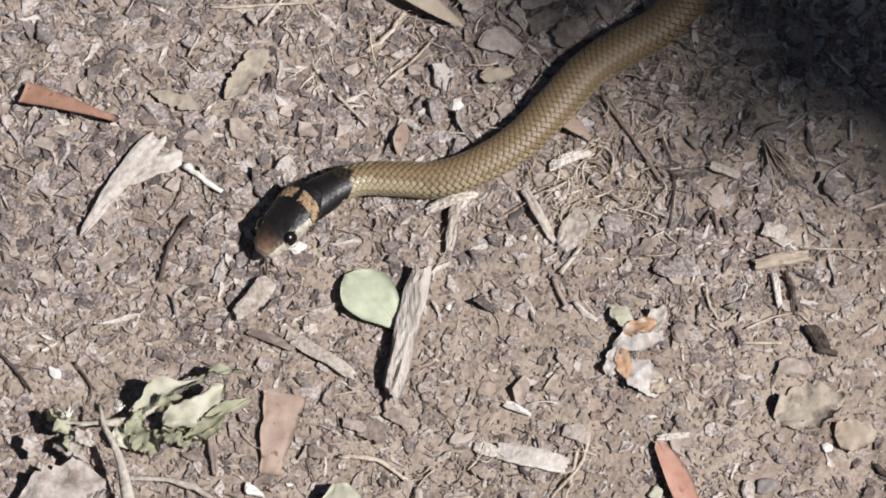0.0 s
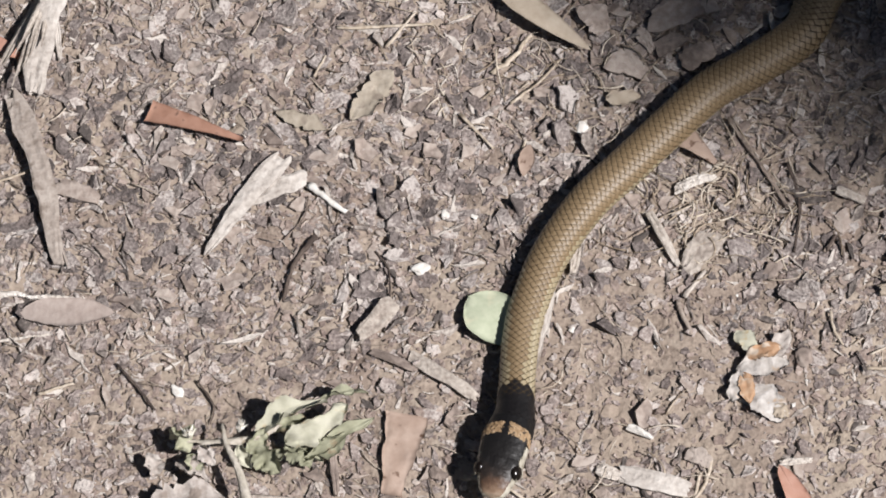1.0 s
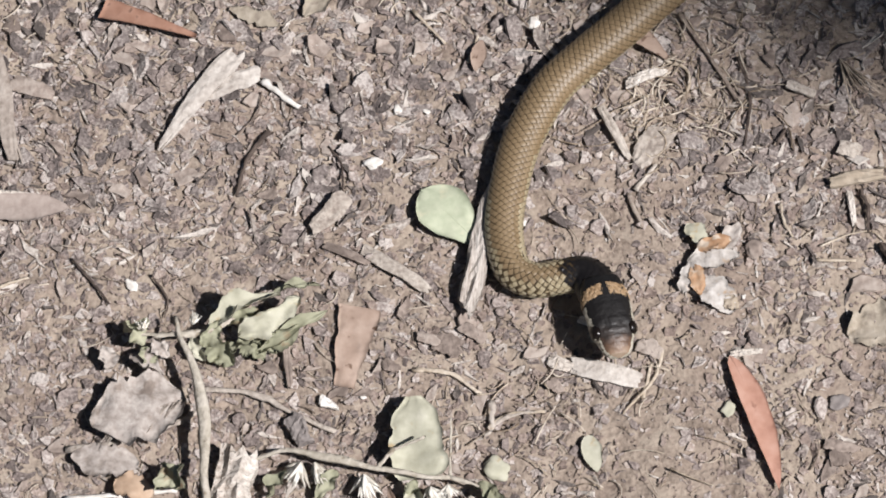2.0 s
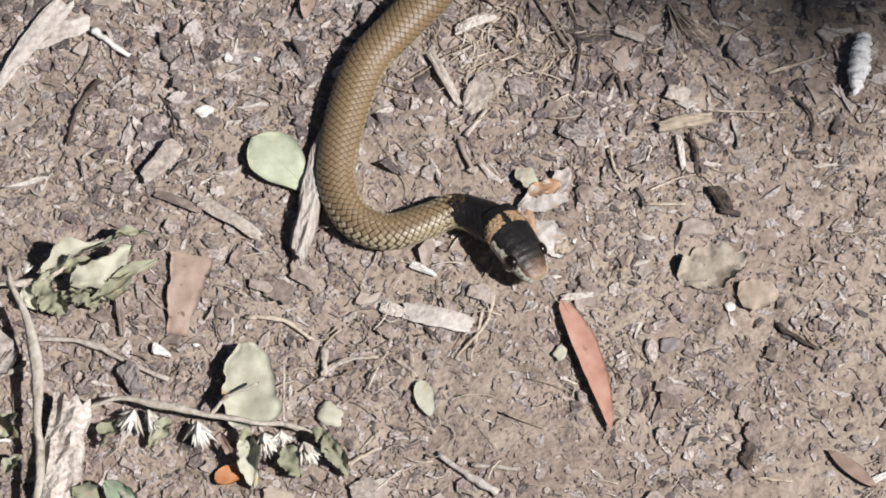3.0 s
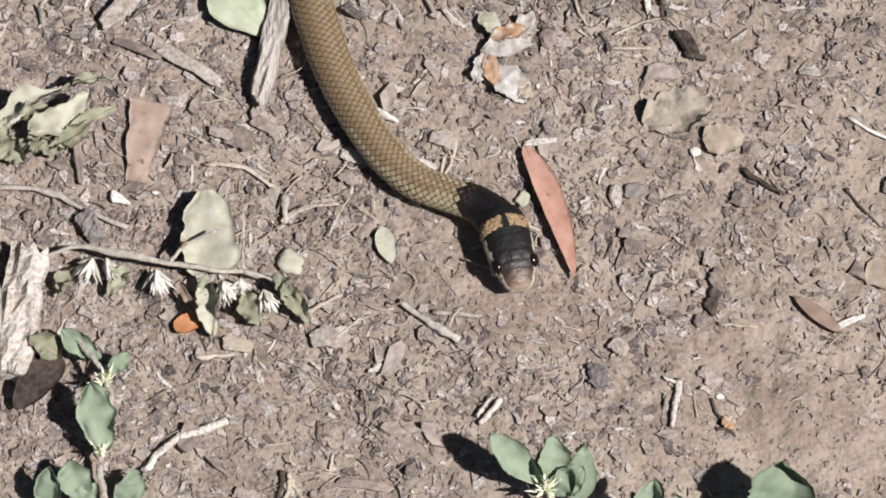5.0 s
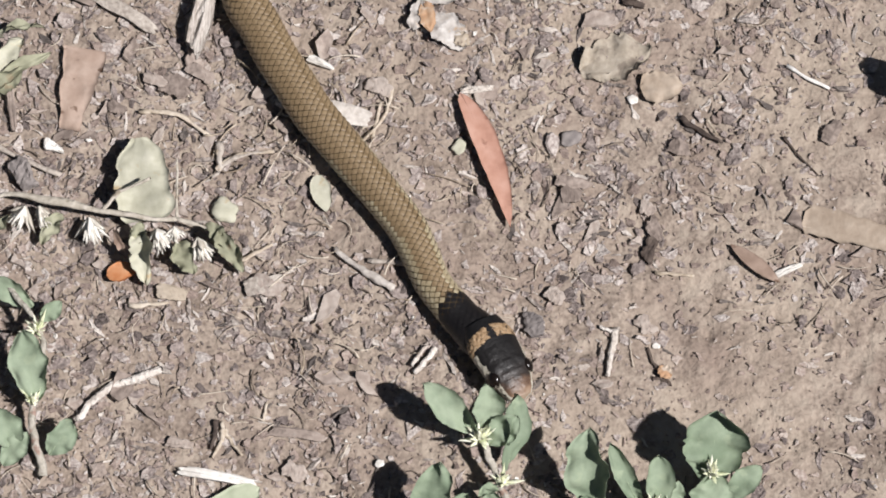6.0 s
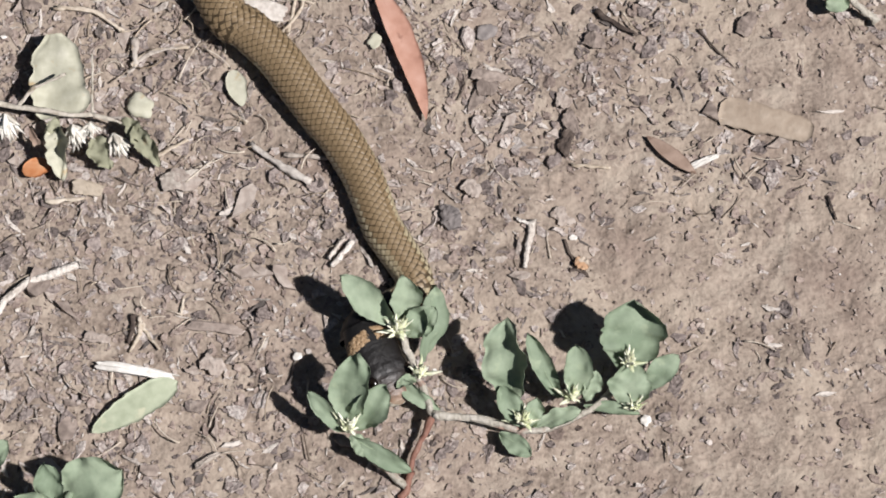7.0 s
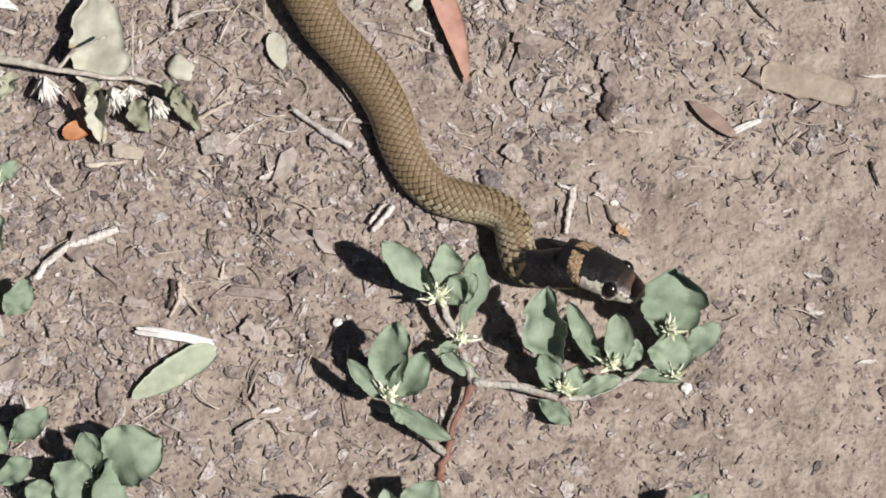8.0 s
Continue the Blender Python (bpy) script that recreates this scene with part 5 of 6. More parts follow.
weed("green prostrate weed with rounded leaves and spiky flower heads",
     [(((0.0497, -0.1652, 0.001), (0.052, -0.1568, 0.003), (0.0569, -0.1473, 0.005)), (2.0, 2.6)), (((0.0569, -0.1473, 0.005), (0.0534, -0.1377, 0.007), (0.049, -0.1268, 0.009)), (3.2, 2.4)),
      (((0.0569, -0.1473, 0.005), (0.0687, -0.1484, 0.005), (0.0815, -0.152, 0.005), (0.096, -0.1475, 0.006), (0.1078, -0.1381, 0.008)), (3.4, 2.0)),
      (((0.0497, -0.1644, 0.001), (0.0433, -0.16, 0.004), (0.0359, -0.1521, 0.007)), (3.0, 2.2)), (((0.0478, -0.1711, 0), (0.0484, -0.168, 0.0006), (0.0509, -0.1613, 0.002)), (3.4, 2.6))],
     [((0.0469, -0.1238, 0.01), (0.034, -0.1136, 0.019), 9.5, -12, 0.12), ((0.0494, -0.1244, 0.01), (0.0501, -0.1143, 0.02), 10.0, 14, 0.25), ((0.0507, -0.1272, 0.01), (0.058, -0.1212, 0.015), 9.0, 25, 0.25),
      ((0.055, -0.1331, 0.007), (0.0576, -0.1151, 0.015), 9.0, 30, 0.2), ((0.0587, -0.1458, 0.005), (0.0482, -0.1378, 0.008), 5.2, -20, 0.2), ((0.0534, -0.1372, 0.007), (0.0476, -0.1409, 0.009), 4.0, 0, 0.3),
      ((0.0353, -0.1503, 0.008), (0.038, -0.1351, 0.02), 12.5, -8, 0.16), ((0.0365, -0.1509, 0.008), (0.0452, -0.142, 0.015), 10.5, 20, 0.3), ((0.0347, -0.1518, 0.008), (0.0252, -0.1434, 0.016), 5.6, -30, 0.2),
      ((0.0361, -0.1521, 0.007), (0.0403, -0.1579, 0.006), 6.0, 0, 0.1), ((0.0356, -0.1527, 0.007), (0.0511, -0.1616, 0.004), 6.0, 15, 0.15),
      ((0.0774, -0.1448, 0.008), (0.0756, -0.1268, 0.02), 15.0, -10, 0.14), ((0.0892, -0.1437, 0.007), (0.0813, -0.1291, 0.016), 6.5, -25, 0.3), ((0.0932, -0.1445, 0.008), (0.0935, -0.1328, 0.017), 9.5, 20, 0.35),
      ((0.0798, -0.1508, 0.006), (0.0739, -0.1415, 0.011), 7.5, -15, 0.2), ((0.0813, -0.1508, 0.006), (0.0833, -0.1447, 0.011), 6.0, 10, 0.3), ((0.0827, -0.1508, 0.005), (0.0945, -0.1475, 0.008), 6.0, 10, 0.2),
      ((0.0737, -0.1518, 0.004), (0.0817, -0.158, 0.004), 6.2, 0, 0.1), ((0.0953, -0.1457, 0.006), (0.1098, -0.1484, 0.006), 4.2, 10, 0.2),
      ((0.1069, -0.1375, 0.009), (0.1086, -0.1226, 0.021), 20.0, -4, 0.08), ((0.108, -0.136, 0.012), (0.106, -0.1469, 0.008), 13.0, 0, 0.12), ((0.1097, -0.1424, 0.008), (0.1197, -0.1349, 0.013), 8.2, 18, 0.25), ((0.0958, -0.1446, 0.007), (0.0984, -0.1381, 0.012), 6.0, 25, 0.4)],
     [((0.0485, -0.125, 0.009), 6.0), ((0.0353, -0.1509, 0.008), 6.0), ((0.054, -0.1363, 0.007), 5.0), ((0.0801, -0.1496, 0.006), 5.2), ((0.107, -0.1368, 0.013), 4.6), ((0.0923, -0.1439, 0.008), 5.0), ((0.1085, -0.1465, 0.006), 4.6)], root=(0, 4))
weed("green weed seedling with folded grey-green leaves",
     [(((-0.0419, -0.1834, 0.001), (-0.0404, -0.1762, 0.004), (-0.0388, -0.1697, 0.007)), (3.2, 2.4)), (((-0.0404, -0.1762, 0.004), (-0.0503, -0.1733, 0.005), (-0.0589, -0.1687, 0.005)), (2.8, 2.0))],
     [((-0.0383, -0.1704, 0.009), (-0.0215, -0.1632, 0.016), 19.0, 10, 0.15), ((-0.0393, -0.1704, 0.009), (-0.041, -0.161, 0.016), 9.0, -10, 0.2), ((-0.0393, -0.176, 0.008), (-0.0489, -0.1685, 0.013), 13.0, -10, 0.2), ((-0.038, -0.1816, 0.006), (-0.0347, -0.1676, 0.013), 12.5, 25, 0.3),
      ((-0.0473, -0.1767, 0.006), (-0.0564, -0.1733, 0.009), 8.5, 0, 0.15), ((-0.0603, -0.16, 0.006), (-0.0507, -0.1535, 0.012), 8.5, 10, 0.2), ((-0.0618, -0.1626, 0.005), (-0.0683, -0.1558, 0.012), 9.0, -10, 0.2), ((-0.0631, -0.171, 0.005), (-0.0546, -0.1659, 0.009), 7.5, 10, 0.2)],
     [((-0.039, -0.1718, 0.008), 4.0)])
weed("green weed with upright leaves beside dry stems",
     [(((-0.0639, -0.131, 0.001), (-0.0666, -0.117, 0.005), (-0.0651, -0.1084, 0.007)), (3.4, 2.6)), (((-0.0651, -0.1084, 0.007), (-0.0644, -0.0951, 0.009), (-0.0743, -0.0803, 0.008)), (2.6, 1.8))],
     [((-0.0652, -0.1127, 0.008), (-0.0684, -0.0965, 0.017), 12.5, -8, 0.15), ((-0.0708, -0.1249, 0.006), (-0.0745, -0.1165, 0.013), 10.5, -10, 0.2), ((-0.0794, -0.1278, 0.006), (-0.0787, -0.1186, 0.014), 9.0, 0, 0.2), ((-0.0621, -0.1263, 0.005), (-0.0559, -0.119, 0.01), 9.0, 15, 0.2), ((-0.067, -0.0864, 0.007), (-0.0771, -0.0791, 0.01), 7.5, -10, 0.2), ((-0.0653, -0.0908, 0.008), (-0.0593, -0.0862, 0.01), 5.5, 15, 0.2), ((-0.0736, -0.1295, 0.006), (-0.0676, -0.1214, 0.009), 8, 0, 0.2)],
     [((-0.0656, -0.0932, 0.008), 5.0), ((-0.0665, -0.1123, 0.007), 4.5)])
weed("low green weed seen past the first rosettes",
     [(((0.0447, -0.1934, 0.001), (0.0421, -0.1853, 0.004), (0.0393, -0.1817, 0.006)), (3.2, 2.4)), (((0.0421, -0.1853, 0.004), (0.0733, -0.187, 0.005), (0.1117, -0.1844, 0.006)), (3.0, 2.0))],
     [((0.0385, -0.1847, 0.007), (0.0465, -0.1755, 0.015), 12.0, 10, 0.2), ((0.0364, -0.1846, 0.007), (0.0337, -0.1771, 0.014), 8.0, -10, 0.2), ((0.035, -0.1858, 0.006), (0.0125, -0.1798, 0.012), 10.0, -15, 0.2), ((0.0647, -0.1886, 0.006), (0.0605, -0.1811, 0.013), 9.0, -10, 0.2), ((0.076, -0.1889, 0.006), (0.0873, -0.1824, 0.013), 10.0, 10, 0.2), ((0.0689, -0.1895, 0.006), (0.0704, -0.1819, 0.012), 7.0, 0, 0.2), ((0.1072, -0.1891, 0.007), (0.114, -0.1809, 0.016), 11.0, 10, 0.2), ((0.1057, -0.189, 0.007), (0.1042, -0.1819, 0.015), 8.0, -10, 0.2)],
     [((0.0381, -0.1839, 0.007), 5.0), ((0.108, -0.1869, 0.007), 4.5)])
weed("dark green weed at the edge of the bare soil",
     [(((0.178, -0.0386, 0.001), (0.1719, -0.0337, 0.005), (0.1673, -0.03, 0.008)), (3.2, 2.4))],
     [((0.1687, -0.0317, 0.008), (0.164, -0.0215, 0.013), 12.0, 5, 0.15), ((0.1679, -0.0333, 0.008), (0.1741, -0.025, 0.012), 12.0, 10, 0.15), ((0.1703, -0.0353, 0.005), (0.1642, -0.0344, 0.007), 6.0, 0, 0.2), ((0.1695, -0.0309, 0.008), (0.161, -0.02, 0.011), 8.0, -15, 0.2)],
     [((0.1684, -0.032, 0.008), 5.0)])

# ---------------------------------------------------------------- dead stems with dry flower heads
def dead_stalk(label, stems, leaves, heads):
    thing = tagged(new("dead_weed"), label, "dead weed", "dead weeds")
    for k, (pts, w) in enumerate(stems):
        part("stem", tube_rough([on_soil(p) for p in pts], [v * 0.8 / 2000 for v in w], M_STEM_DRY, seed=k + 13, jitter=0.45, flat=0.75), thing)
    for k, (a, b, w, twist, cup, mat, shape) in enumerate(leaves):
        part("leaf", leaf_mesh(a, b, w * 0.85 / 1000, [mat], shape=shape, arch=0.14, cup=cup + 0.25, twist=twist + 25 * math.sin(k * 2.1), wave=0.75, ragged=0.5, seed=k * 2.3 + 50), thing, "curled dry leaf")
    for k, (at, size, aim) in enumerate(heads):
        part("flower_head", tuft_mesh(at, aim, size * 0.9 / 1000, 60, [M_BRACT_DRY], seed=k + 30, spread=0.42, thin=0.1), thing, "dry white bristly flower head")


dead_stalk("dead weed stem with white bristly heads and curled leaves",
           [(((-0.0851, -0.0567, 0.004), (-0.0753, -0.0547, 0.006), (-0.0631, -0.0569, 0.007), (-0.051, -0.0593, 0.007), (-0.0405, -0.0618, 0.007), (-0.03, -0.0619, 0.006)), (2.0, 2.4, 2.6, 2.2, 2.6, 1.8)), (((-0.03, -0.0619, 0.006), (-0.0225, -0.0642, 0.005), (-0.018, -0.0663, 0.004)), (1.4, 0.8)), (((-0.0492, -0.0594, 0.007), (-0.0449, -0.0554, 0.009), (-0.0367, -0.0527, 0.011)), (1.6, 1.0)), (((-0.03, -0.0619, 0.006), (-0.0299, -0.0535, 0.007), (-0.0299, -0.0457, 0.008)), (1.2, 0.6))],
           [((-0.039, -0.0647, 0.005), (-0.0379, -0.0792, 0.003), 7.5, 10, 0.5, M_CREAM, "oval"), ((-0.03, -0.0681, 0.005), (-0.0253, -0.0765, 0.003), 7.0, -10, 0.3, M_DRY_GREEN, "oval"), ((-0.0225, -0.0629, 0.005), (-0.0174, -0.0703, 0.004), 5.5, 15, 0.3, M_DRY_GREEN, "oval"), ((-0.0187, -0.0646, 0.006), (-0.0126, -0.0761, 0.003), 6.5, 20, 0.4, M_DRY_GREEN, "lance"), ((-0.0469, -0.0634, 0.004), (-0.0388, -0.0748, 0.0015), 3.4, 10, 0.2, M_BROWN_LEAF, "lance"), ((-0.039, -0.0627, 0.006), (-0.0421, -0.0683, 0.004), 5.0, 0, 0.3, M_DRY_GREEN, "oval"), ((-0.0602, -0.0595, 0.005), (-0.0656, -0.0676, 0.003), 5.0, 0, 0.3, M_DRY_GREEN, "oval"), ((-0.0738, -0.0593, 0.005), (-0.0786, -0.0674, 0.003), 5.0, 0, 0.4, M_DRY_GREEN, "lance")],
           [((-0.0529, -0.0612, 0.006), 8.0, (0.1, -0.8, -0.3)), ((-0.0351, -0.0647, 0.006), 7.5, (0.2, -0.8, -0.2)), ((-0.0246, -0.067, 0.005), 7.5, (0.3, -0.8, -0.2)), ((-0.0698, -0.0577, 0.006), 7.5, (-0.4, -0.8, -0.3)), ((-0.0662, -0.0577, 0.006), 7.0, (0.4, -0.8, -0.3)), ((-0.0306, -0.0641, 0.006), 5.0, (0, -0.8, 0))])
dead_stalk("wilted weed with curled grey-green leaves and an olive stem",
           [(((-0.1048, -0.0169, 0.009), (-0.1011, -0.0274, 0.01), (-0.0964, -0.0423, 0.01), (-0.0947, -0.0618, 0.01), (-0.0948, -0.0811, 0.01), (-0.0957, -0.0993, 0.008)), (1.6, 3.4, 3.8, 3.6, 3.6, 3.4)), (((-0.1032, -0.0219, 0.009), (-0.0957, -0.0203, 0.008), (-0.0882, -0.0163, 0.007)), (2.4, 1.6)), (((-0.1032, -0.0219, 0.009), (-0.1094, -0.0214, 0.008), (-0.1157, -0.0209, 0.007)), (2.0, 1.4))],
           [((-0.0962, -0.0204, 0.006), (-0.0764, -0.0101, 0.01), 6.5, -20, 0.5, M_CREAM, "lance"), ((-0.0879, -0.0209, 0.006), (-0.0709, -0.0109, 0.01), 8.5, 15, 0.3, M_CREAM, "oval"), ((-0.0788, -0.0092, 0.008), (-0.0655, -0.0075, 0.009), 3.4, 0, 0.4, M_DRY_GREEN, "lance"), ((-0.0846, -0.026, 0.003), (-0.0638, -0.0132, 0.006), 5.0, 10, 0.2, M_DRY_GREEN, "lance"), ((-0.0953, -0.0213, 0.005), (-0.0889, -0.0282, 0.003), 9.0, 0, 0.3, M_DRY_GREEN, "oval"), ((-0.0882, -0.0218, 0.005), (-0.0807, -0.0263, 0.003), 8.5, 0, 0.3, M_DRY_GREEN, "oval"), ((-0.0913, -0.0175, 0.006), (-0.082, -0.0143, 0.008), 6.0, 0, 0.5, M_DRY_GREEN, "oval"), ((-0.1132, -0.0235, 0.006), (-0.1192, -0.0183, 0.009), 8.0, 0, 0.3, M_DRY_GREEN, "oval"), ((-0.1126, -0.0238, 0.006), (-0.1126, -0.0296, 0.004), 6.0, 0, 0.4, M_DRY_GREEN, "oval"), ((-0.111, -0.0218, 0.007), (-0.1065, -0.0268, 0.005), 5.0, 10, 0.5, M_GREY_LEAF, "oval"), ((-0.0996, -0.0702, 0.007), (-0.1035, -0.0755, 0.005), 5.0, 0, 0.3, M_DRY_GREEN, "oval"), ((-0.1005, -0.0658, 0.008), (-0.1068, -0.0588, 0.007), 9.0, 0, 0.3, M_DRY_GREEN, "oval"), ((-0.0788, -0.0843, 0.004), (-0.0859, -0.0806, 0.009), 7.0, 0, 0.3, M_DRY_GREEN, "oval"), ((-0.0822, -0.0234, 0.004), (-0.0709, -0.0183, 0.008), 6.5, 20, 0.3, M_DRY_GREEN, "lance"), ((-0.0914, -0.0245, 0.003), (-0.0776, -0.0235, 0.004), 7.0, -20, 0.3, M_DRY_GREEN, "oval"), ((-0.0974, -0.0236, 0.005), (-0.0926, -0.0171, 0.009), 5.5, 20, 0.4, M_DRY_GREEN, "oval"), ((-0.1004, -0.0207, 0.006), (-0.0966, -0.0274, 0.004), 4.5, 0, 0.5, M_CREAM, "lance"), ((-0.1173, -0.0262, 0.004), (-0.1079, -0.0318, 0.005), 6.0, 10, 0.4, M_GREY_LEAF, "oval"), ((-0.122, -0.029, 0.003), (-0.1247, -0.0241, 0.007), 6.0, 0, 0.4, M_GREY_LEAF, "oval")],
           [((-0.1136, -0.0204, 0.009), 5.0, (0, 0.2, 1)), ((-0.1003, -0.0182, 0.008), 4.0, (0.2, 0.5, 0.5))])
fallen_leaf("maroon_leaf", "dark maroon curled dead leaf in weed shade", "leaf", [M_BARK_DARK], (-0.078, -0.0838, 0.001), (-0.0893, -0.0997, 0.002), 10, shape="oval", arch=0.1, lift=0.001, seed=61)
grass = tagged(new("grass_tuft", tuft_mesh(on_soil((0.0772, 0.0654)), (0.45, -0.8, 0.1), 0.02, 18, [M_FIBRE], seed=9, spread=0.25, thin=0.02)), "tuft of dry grey grass blades in shade", "grass tuft")
flake("bark_strip", "broad bleached strip of shredded bark", "bark", M_BLEACHED, (-0.1577, 0.1304), (-0.163, 0.0872), 9.5, 1.2, lift=1.2, seed=44, taper=0.45, ragged=0.6)
flake("bark_strip", "narrow bleached bark strip", "bark", M_BLEACHED, (-0.1594, 0.1249), (-0.156, 0.0987), 3.2, 1.0, lift=0.6, seed=45, taper=0.4, ragged=0.5)
grass = tagged(new("bark_fibres", tuft_mesh(on_soil((-0.1596, 0.1246)), (-0.25, -1, 0.05), 0.036, 26, [M_WOOD], seed=12, spread=0.16, thin=0.035)), "bundle of pale shredded bark fibres", "bark fibres", kind="stuff")


# ---------------------------------------------------------------- unseen shrub, added only to cast shade on the mulch
def make_shade_shrub(shade):
    shrub = tagged(new("shrub"), "unseen leafy shrub added to shade the mulch", "shrub")
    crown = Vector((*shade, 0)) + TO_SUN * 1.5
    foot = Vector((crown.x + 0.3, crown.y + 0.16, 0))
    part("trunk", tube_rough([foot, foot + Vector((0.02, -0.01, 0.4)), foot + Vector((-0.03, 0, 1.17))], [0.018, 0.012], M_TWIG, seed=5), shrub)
    limb = part("branch", tube_rough([foot + Vector((-0.03, 0, 1.16)), crown + Vector((0.14, 0.07, 0.06)), crown], [0.01, 0.003], M_TWIG, seed=6), shrub, "unseen leafy branch that casts the shade")
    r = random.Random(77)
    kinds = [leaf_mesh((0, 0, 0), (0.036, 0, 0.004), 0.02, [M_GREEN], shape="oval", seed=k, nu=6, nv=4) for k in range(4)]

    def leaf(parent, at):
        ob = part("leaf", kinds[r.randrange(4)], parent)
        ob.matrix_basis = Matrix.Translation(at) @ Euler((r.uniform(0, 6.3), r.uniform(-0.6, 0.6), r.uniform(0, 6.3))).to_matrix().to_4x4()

    # clumps sized and placed to shape the cast shade; the sparse two dapple it
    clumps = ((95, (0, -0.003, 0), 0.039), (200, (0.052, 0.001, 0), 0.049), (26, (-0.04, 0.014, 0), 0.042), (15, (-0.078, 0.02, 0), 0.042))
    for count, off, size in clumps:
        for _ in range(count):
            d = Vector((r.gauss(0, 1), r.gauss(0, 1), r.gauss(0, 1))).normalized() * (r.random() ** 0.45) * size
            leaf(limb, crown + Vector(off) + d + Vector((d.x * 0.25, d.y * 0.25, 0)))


make_shade_shrub((0.1015, 0.1055))



# ---------------------------------------------------------------- what moves
BENDS, LIFTS = {}, {}


def bend(t, lift, *points):
    LIFTS[t] = lift / 1000
    BENDS[t] = [Vector((x / 1000, y / 1000)) for x, y in points]


def smooth_line(points, step=0.0008):
    """A rounded line through the points, as samples evenly spaced from the snout."""
    pts = [points[0] * 2 - points[1]] + points + [points[-1] * 2 - points[-2]]
    fine = []
    for a, b, c, d in zip(pts, pts[1:], pts[2:], pts[3:]):
        for k in range(12):
            u = k / 12
            fine.append(0.5 * ((2 * b) + (c - a) * u + (2 * a - 5 * b + 4 * c - d) * u * u + (3 * b - a - 3 * c + d) * u ** 3))
    fine.append(points[-1])
    run = np.concatenate([[0], np.cumsum([(q - p).length for p, q in zip(fine, fine[1:])])])
    at = np.arange(0, LENGTH + 0.06, step)
    return np.stack([np.interp(at, run, [p[k] for p in fine]) for k in (0, 1)], 1), at


def motions():
    bend(0, 3, (-61.0, 27.8), (-55.4, 37.9), (-47.0, 45.6), (-36.9, 51.5), (-25.2, 52.2), (-14.3, 51.8), (-3.3, 55.3), (9.3, 63.4), (19.7, 74.8), (28.6, 85.3), (38.3, 92.4), (49.6, 99.4), (58.7, 111.1))
    bend(0.5, 3, (-53.6, 8.2), (-49.9, 17.5), (-45.5, 27.0), (-40.2, 35.9), (-33.3, 43.6), (-23.2, 46.7), (-12.3, 50.6), (0.1, 57.5), (11.1, 67.2), (20.7, 78.9), (30.2, 88.6), (43.0, 95.7), (55.8, 103.7), (63.2, 115.3))
    bend(1, 5, (-31.5, -38.5), (-29.0, -27.4), (-26.4, -16.2), (-25.6, -5.7), (-24.6, 10.1), (-21.9, 22.1), (-16.6, 35.8), (-6.5, 51.3), (4.4, 62.6), (15.4, 74.1), (28.1, 86.5), (40.9, 94.5), (53.7, 104.3), (59.5, 117.0))
    bend(1.2, 7, (-31.0, -52.1), (-27.5, -38.0), (-23.0, -23.1), (-20.9, -4.5), (-19.5, 9.2), (-17.3, 22.7), (-11.9, 38.2), (-2.7, 52.0), (8.3, 64.3), (19.3, 76.6), (30.4, 86.4), (41.6, 95.3), (52.8, 105.2))
    bend(2.3, 6, (28.4, -23.5), (25.2, -14.1), (20.7, -4.3), (14.7, 1.8), (5.4, -1.2), (-3.1, -4.8), (-11.5, -2.8), (-15.4, 8.3), (-14.6, 22.0), (-11.5, 37.5), (-4.4, 53.2), (4.3, 62.0), (15.4, 71.6))
    bend(2.5, 6, (29.5, -18.8), (25.9, -9.9), (19.2, 1.0), (11.6, 5.1), (3.1, -0.8), (-5.4, -5.3), (-13.1, -2.5), (-16.9, 6.9), (-16.1, 17.1), (-12.2, 30.9), (-6.6, 44.7), (1.3, 55.1), (10.1, 63.8))
    bend(3, 5, (38.3, -23.2), (34.0, -13.4), (26.5, -5.3), (17.3, -0.7), (9.6, -2.9), (-1.2, -6.0), (-10.4, -2.4), (-15.5, 7.9), (-15.0, 19.9), (-11.8, 33.7), (-7.1, 45.8), (0.8, 55.4), (9.6, 65.1))
    bend(3.5, 2, (38.7, -39.8), (35.9, -27.7), (31.5, -17.4), (24.7, -11.2), (14.0, -9.2), (1.7, -6.4), (-9.0, -0.3), (-15.2, 10.0), (-16.0, 21.2), (-12.9, 35.1), (-7.4, 47.3), (0.5, 56.0), (7.7, 63.9))
    bend(4, 3, (-6.1, -49.7), (-1.3, -40.2), (4.8, -31.8), (12.4, -24.1), (15.2, -17.2), (11.0, -11.1), (0.4, -7.5), (-8.8, 0.2), (-12.6, 9.5), (-12.6, 21.5), (-11.0, 31.8), (-7.4, 43.0))
    bend(4.2, 3, (-10.3, -56.1), (-4.3, -46.7), (1.2, -37.5), (4.3, -28.2), (1.6, -17.0), (-5.2, -5.0), (-10.6, 8.6), (-12.1, 22.3), (-9.3, 40.4))
    bend(5.3, 3, (58.6, -73.8), (55.9, -64.0), (50.2, -55.6), (41.3, -49.4), (30.9, -47.3), (22.0, -44.9), (13.0, -37.7), (4.1, -26.0), (-3.4, -14.2), (-9.4, -2.4), (-15.5, 12.0))
    bend(5.5, 2, (47.6, -96.8), (46.1, -89.6), (44.5, -83.1), (42.6, -76.6), (40.2, -71.4), (37.3, -66.5), (32.5, -61.6), (27.2, -56.5), (20.5, -48.2), (13.9, -39.8), (8.1, -31.5), (2.5, -23.1), (-2.9, -14.7), (-7.9, -6.2), (-11.5, 2.3), (-14.2, 10.8))
